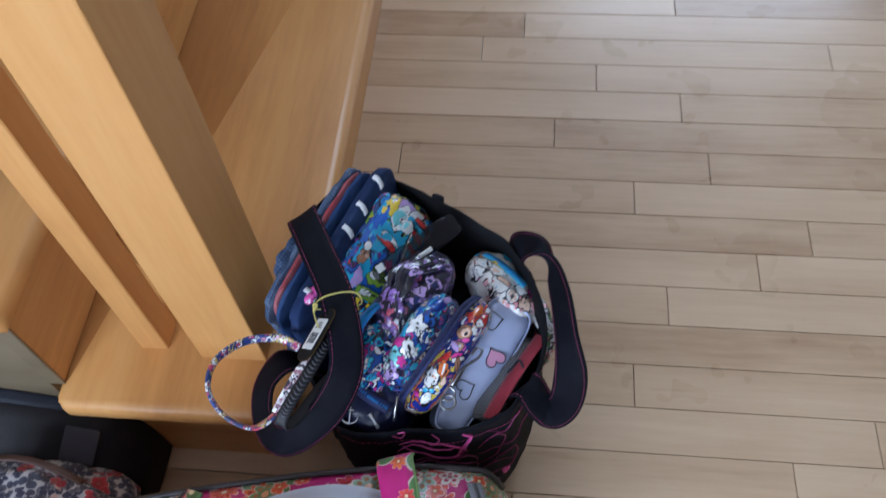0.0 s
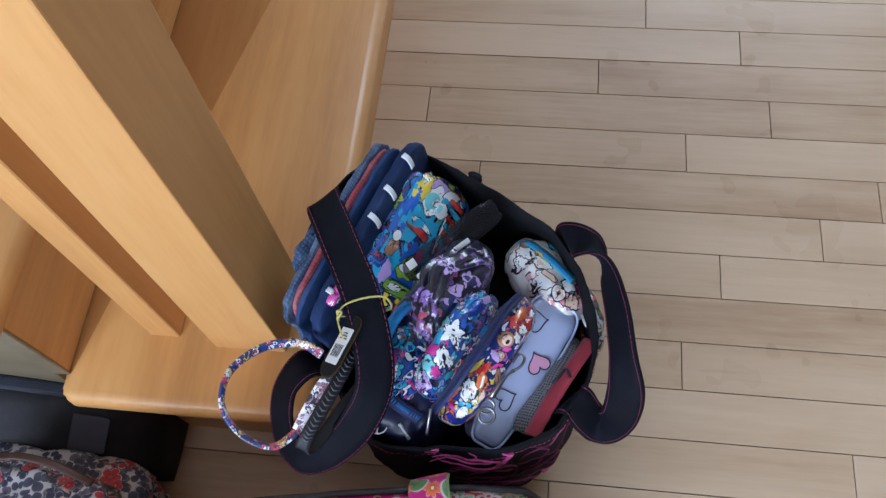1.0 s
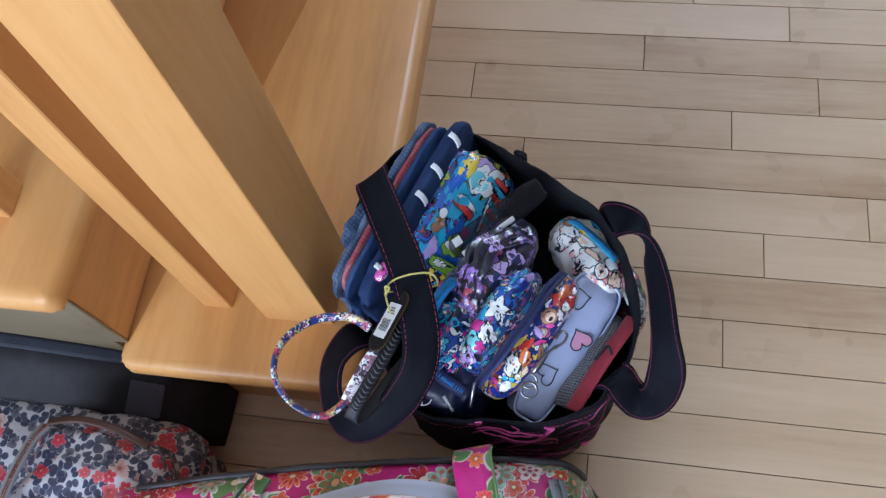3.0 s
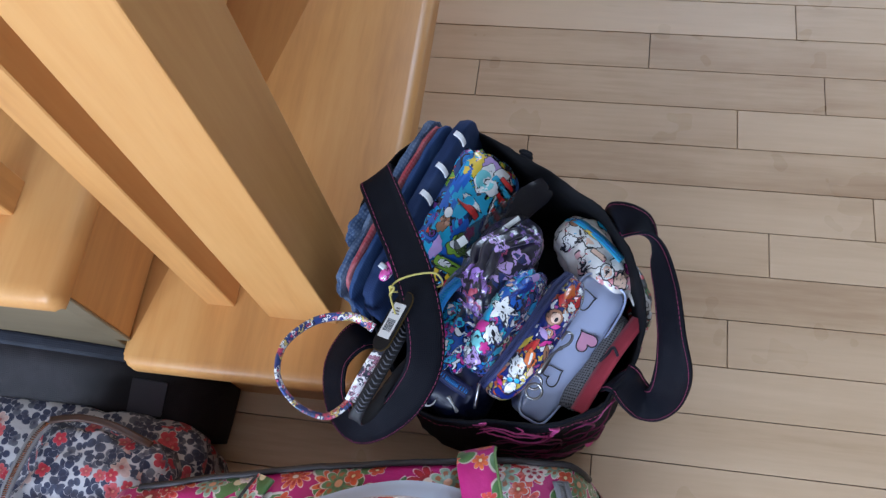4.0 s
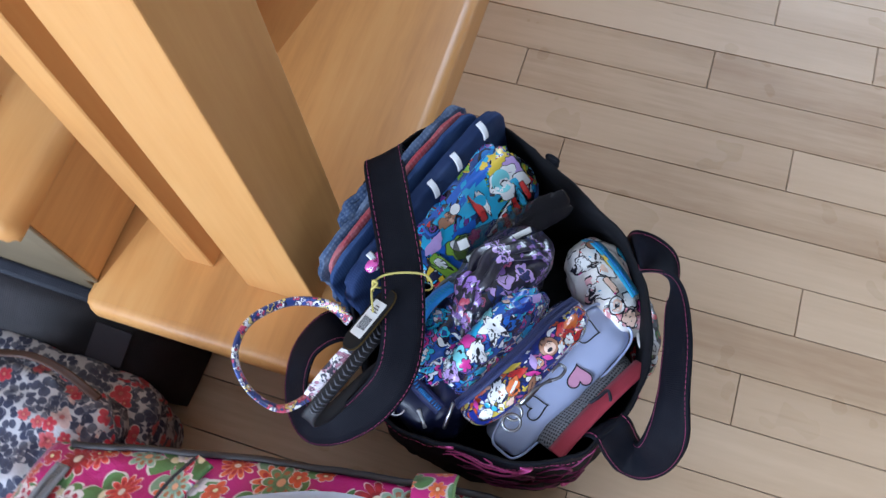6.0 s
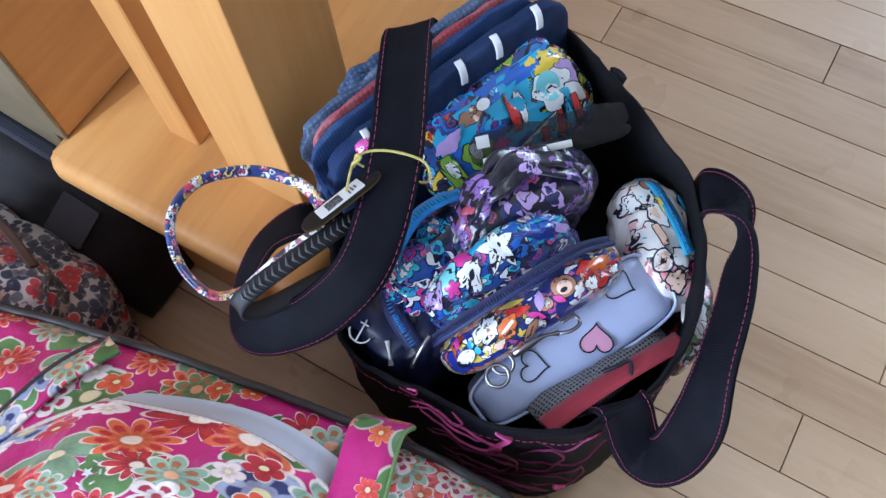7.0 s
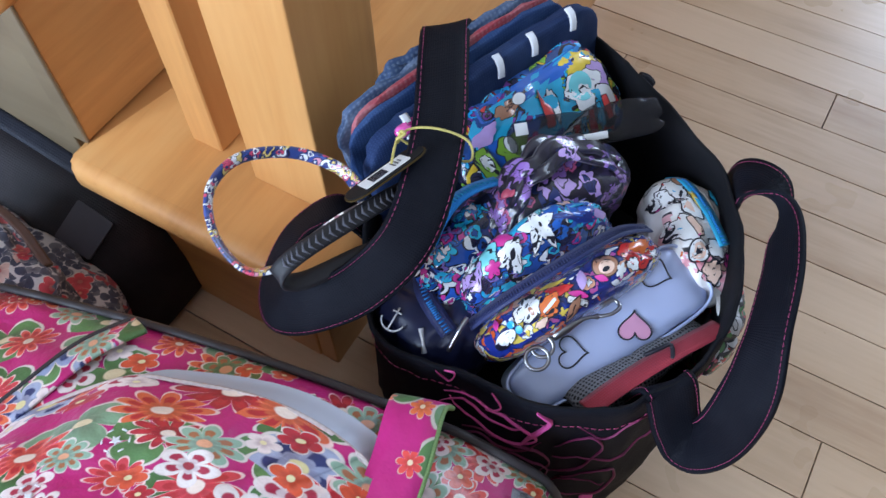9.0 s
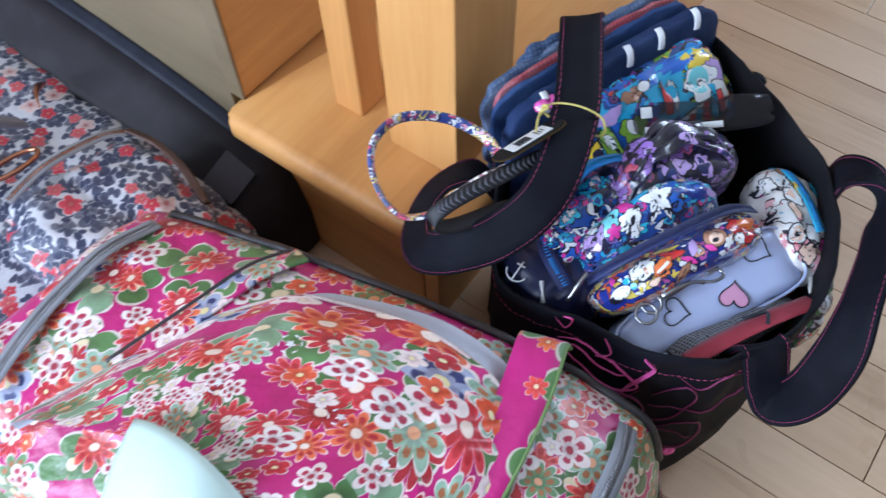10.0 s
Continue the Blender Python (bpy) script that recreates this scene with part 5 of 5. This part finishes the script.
part("front_pocket", sheet(pocket, 89, 24), FUCHSIA, fb)
part("pocket_binding", tube(ARC, 0.0012, 6), WHITE_PIPE, fb, "cream binding along the pocket mouth")


def lining(u, v):
    a = ARC[min(89, int(u * 89))]
    back = 0.014 * math.sin(math.pi * u) ** 1.2
    return a + Vector((0.004 * v, back * v, -0.0015 - 0.006 * v - 0.002 * math.sin(math.pi * v)))


part("pocket_lining", sheet(lining, 89, 6), LILAC_LINING, fb, "pale lilac-grey pocket lining")

# small white printed marks: a star among short bars
for k, (u, v) in enumerate(((0.34, 0.34), (0.56, 0.52), (0.24, 0.62), (0.74, 0.44))):
    p = pocket(u, v)
    nrm = (pocket(u + 0.03, v) - p).cross(pocket(u, v + 0.03) - p).normalized()
    nrm = nrm if nrm.z > 0 else -nrm
    mm = axes(p + nrm * 0.0008, (0.9, 0.3, 0), nrm)
    part("star_mark", star_mesh(mm, 0.0030, 0.0008), WHITE_TRIM, fb, smooth=False)
    for j in range(6):
        w = 2 * math.pi * j / 6 + 0.3
        q = on(mm, 0.0066 * math.cos(w), 0.0066 * math.sin(w), 0.0005)
        t = mm.to_3x3() @ Vector((-math.sin(w), math.cos(w), 0))
        part("mark_bar", tube([q - t * 0.0014, q + t * 0.0014], 0.0005, 5), WHITE_TRIM, fb)

# folded strip across the top; a black cord draws the shadow line along its edge
fold = spline([(-0.405, -0.212, 0.291), (-0.416, -0.240, 0.300), (-0.424, -0.282, 0.304), (-0.440, -0.340, 0.300)], 24)
part("side_fold", ribbon(fold, [Vector((1, 0.1, 0.25))] * 24, 0.018, 0.003), FUCHSIA, fb)
part("fold_shadow_edge", tube([p + Vector((-0.009, 0, -0.001)) for p in fold], 0.0017, 6), BLACK_PIPE, fb)
zl = spline([(-0.505, -0.400, 0.282), (-0.513, -0.350, 0.292), (-0.516, -0.310, 0.295), (-0.516, -0.280, 0.294), (-0.512, -0.246, 0.282)], 36)
zip_on(fb, zl, [Vector((-0.25, 0, 1))] * 36, GREY_TAPE, 0.015, metal=STEEL)
zr = spline([(-0.176, -0.186, 0.268), (-0.170, -0.206, 0.277), (-0.166, -0.235, 0.280), (-0.163, -0.275, 0.276)], 24)
zip_on(fb, zr, [Vector((0.35, 0, 1))] * 24, GREY_TAPE, 0.013, metal=STEEL)
tp = spline([(-0.242, -0.172, 0.282), (-0.240, -0.184, 0.306), (-0.232, -0.212, 0.306), (-0.226, -0.245, 0.300), (-0.222, -0.285, 0.290)], 30)
ts = [Vector((1, 0.25, 0.15))] * 30
tab = part("strap_tab", ribbon(tp, ts, 0.030, 0.004), TAB_PRINT, fb, "magenta tab with green leaf print")
part("piping", tube(band_edge(tp, ts, 0.030, 0.49, 0.0), 0.0016, 6), GREEN_PIPE, tab, "olive green piping")
tissue = thing("tissue", (-0.345, -0.365, 0.33), "folded mint-green tissue lying on the floral bag", "tissue")


def tissue_sheet(u, v):
    p = Vector((-0.389 + 0.092 * u + 0.02 * v, -0.352 - 0.075 * v - 0.02 * (u - 0.5) ** 2, 0))
    p.z = 0.352 - 0.10 * (u - 0.45) ** 2 - 0.06 * v * v + wrinkle(Vector((p.x, p.y, 0)), 0.03, 0.002, 2.0)
    return p


part("sheet", sheet(tissue_sheet, 20, 14, 0.0012), MINT, tissue)

# ---- pale floral backpack with a charcoal base ----
pb = thing("floral_backpack", (-0.72, -0.26, 0), "pale grey-white backpack with a dark leaf and rose print", "backpack", soft=False)
bmx = axes((-0.752, -0.290, 0.078), (0.99, -0.03, -0.08), (0.08, 0.10, 1))
part("body", puff(bmx, (0.425, 0.285, 0.150), 28, k=9.0, pinch=0.10, crease=0.006, seed=31.0, grain=0.06), PALE, pb)
pkm = axes((-0.617, -0.246, 0.160), (0.97, -0.15, -0.12), (0.18, 0.14, 1))
part("front_pocket", puff(pkm, (0.140, 0.150, 0.080), 16, k=3.6, pinch=0.25, crease=0.007, seed=33.0), PALE, pb)
zpts = spline([on(pkm, -0.060, 0.052, 0.036), on(pkm, -0.064, 0.030, 0.040), on(pkm, -0.060, -0.02, 0.0435), on(pkm, -0.050, -0.06, 0.038)], 40)
zip_on(pb, zpts, [pkm.to_3x3() @ Vector((-0.2, 0, 1))] * 40, GREY_TAPE, 0.012, metal=COPPER)
hood = spline([on(pkm, -0.060, 0.055, 0.036), on(pkm, -0.035, 0.066, 0.034), on(pkm, 0.0, 0.068, 0.034), on(pkm, 0.04, 0.062, 0.030)], 30)
part("trim", ribbon(hood, [pkm.to_3x3() @ Vector((0, 1, -0.5))] * 30, 0.008, 0.003), BROWN_TRIM, pb, "brown leather trim")
PAD = spline([(-0.566, -0.112, 0.006), (-0.571, -0.116, 0.050), (-0.590, -0.121, 0.088), (-0.630, -0.124, 0.110), (-0.700, -0.125, 0.128), (-0.800, -0.125, 0.142), (-0.95, -0.125, 0.155)], 60)
part("back_pad", ribbon(PAD, [Vector((0.0, -0.80, -0.58))] * 60, 0.086, 0.020), CHARCOAL, pb, "charcoal padded base panel")
part("pad_edge", ribbon([p + Vector((0.0, 0.030, 0.030)) for p in PAD[10:]], [Vector((0.0, -0.75, -0.20))] * 50, 0.016, 0.006), NAVY_WEB, pb, "dark blue-grey webbing edge")
m_pat = axes(PAD[26] + Vector((0.0, -0.008, 0.0125)), (1, 0.0, -0.35), (0.28, -0.52, 0.80))
part("patch", card_shape(m_pat, 0.036, 0.038, 0.0, 0.003, 0.002), CHARCOAL_PATCH, pb, "grey vinyl patch", smooth=False)
ring_m = axes((-0.712, -0.262, 0.196), (0.2, 0.95, 0), (-0.2, 0, 0.95))
part("ring", tube([on(ring_m, 0.024 * math.cos(a), 0.011 * math.sin(a), 0) for a in (2 * math.pi * k / 28 for k in range(28))], 0.0022, 6, True), COPPER, pb, "rose-gold metal ring")
grip = spline([(-0.752, -0.225, 0.188), (-0.754, -0.262, 0.218), (-0.756, -0.310, 0.226), (-0.758, -0.360, 0.215)], 30)
part("carry_strap", ribbon(grip, [Vector((1, 0.05, 0.1))] * 30, 0.020, 0.006), GREY_WEB, pb, "grey-lilac webbing carrying strap")
hook = spline([(-0.815, -0.168, 0.150), (-0.800, -0.180, 0.165), (-0.785, -0.190, 0.172), (-0.775, -0.196, 0.168)], 16)
part("zip_pull", tube(hook, lambda t: 0.0022 + 0.0014 * math.sin(5 * t), 7), COPPER, pb, "rose-gold zip pull")

# ---- floor of maple strips ----
STRIP = 0.05715
floor = tagged(part("floor", slab((X0, Y0, -0.05), (X1, Y1, -0.013), 0), SUBFLOOR, smooth=False), "pale maple strip flooring in staggered rows", "floor", kind="structure")
JOINTS = {8: 0.085, 7: -0.104, 6: -0.330, 5: 0.010, 4: -0.252, 3: 0.168, 2: 0.047, 0: 0.0, -3: -0.144}
SECOND = {6: 0.118, -1: 0.28, 1: 0.36}


def strip_mesh():
    bm = bmesh.new()
    h, w, c = 0.012, STRIP / 2 - 0.00055, 0.00025
    lo = [(-0.5, -w, -h), (0.5, -w, -h), (0.5, w, -h), (-0.5, w, -h)]
    mid = [(-0.5, -w, -c), (0.5, -w, -c), (0.5, w, -c), (-0.5, w, -c)]
    k = 0.0006
    top = [(-0.5 + k, -w + c, 0), (0.5 - k, -w + c, 0), (0.5 - k, w - c, 0), (-0.5 + k, w - c, 0)]
    r = [[bm.verts.new(p) for p in q] for q in (lo, mid, top)]
    for a, b in zip(r, r[1:]):
        for j in range(4):
            bm.faces.new((a[j], a[(j + 1) % 4], b[(j + 1) % 4], b[j]))
    bm.faces.new(r[2])
    bm.faces.new(r[0][::-1])
    bmesh.ops.recalc_face_normals(bm, faces=bm.faces)
    me = bpy.data.meshes.new("plank")
    bm.to_mesh(me)
    bm.free()
    me.materials.append(MAPLE)
    return me


strip = strip_mesh()
rng = random.Random(7)
rest = bmesh.new()
for row in range(int(Y0 / STRIP), int(Y1 / STRIP)):
    y = (row + 0.5) * STRIP
    cuts = sorted(v for v in (JOINTS.get(row), SECOND.get(row)) if v is not None) or [rng.uniform(-0.5, 0.5)]
    while cuts[-1] < X1:
        cuts.append(cuts[-1] + rng.uniform(0.42, 0.95))
    while cuts[0] > X0:
        cuts.insert(0, cuts[0] - rng.uniform(0.42, 0.95))
    for a, b in zip(cuts, cuts[1:]):
        a, b = max(a, X0), min(b, X1)
        if b - a < 0.02:
            continue
        near = -0.75 < y < 1.45 and b > -0.8 and a < 1.2
        if near:
            ob = new("plank", strip)
            ob.parent = floor
            ob.location = ((a + b) / 2, y, rng.uniform(-0.0002, 0.0002))
            ob.scale = (b - a - 0.0011, 1, 1)
        else:
            vs = [rest.verts.new(p) for p in ((a + 0.0005, y - STRIP / 2 + 0.0005, 0), (b - 0.0005, y - STRIP / 2 + 0.0005, 0), (b - 0.0005, y + STRIP / 2 - 0.0005, 0), (a + 0.0005, y + STRIP / 2 - 0.0005, 0))]
            low = [rest.verts.new(v.co - Vector((0, 0, 0.012))) for v in vs]
            rest.faces.new(vs)
            for j in range(4):
                rest.faces.new((vs[j], low[j], low[(j + 1) % 4], vs[(j + 1) % 4]))
tagged(part("plank_field", rest, MAPLE, floor, smooth=False), kind="stuff")
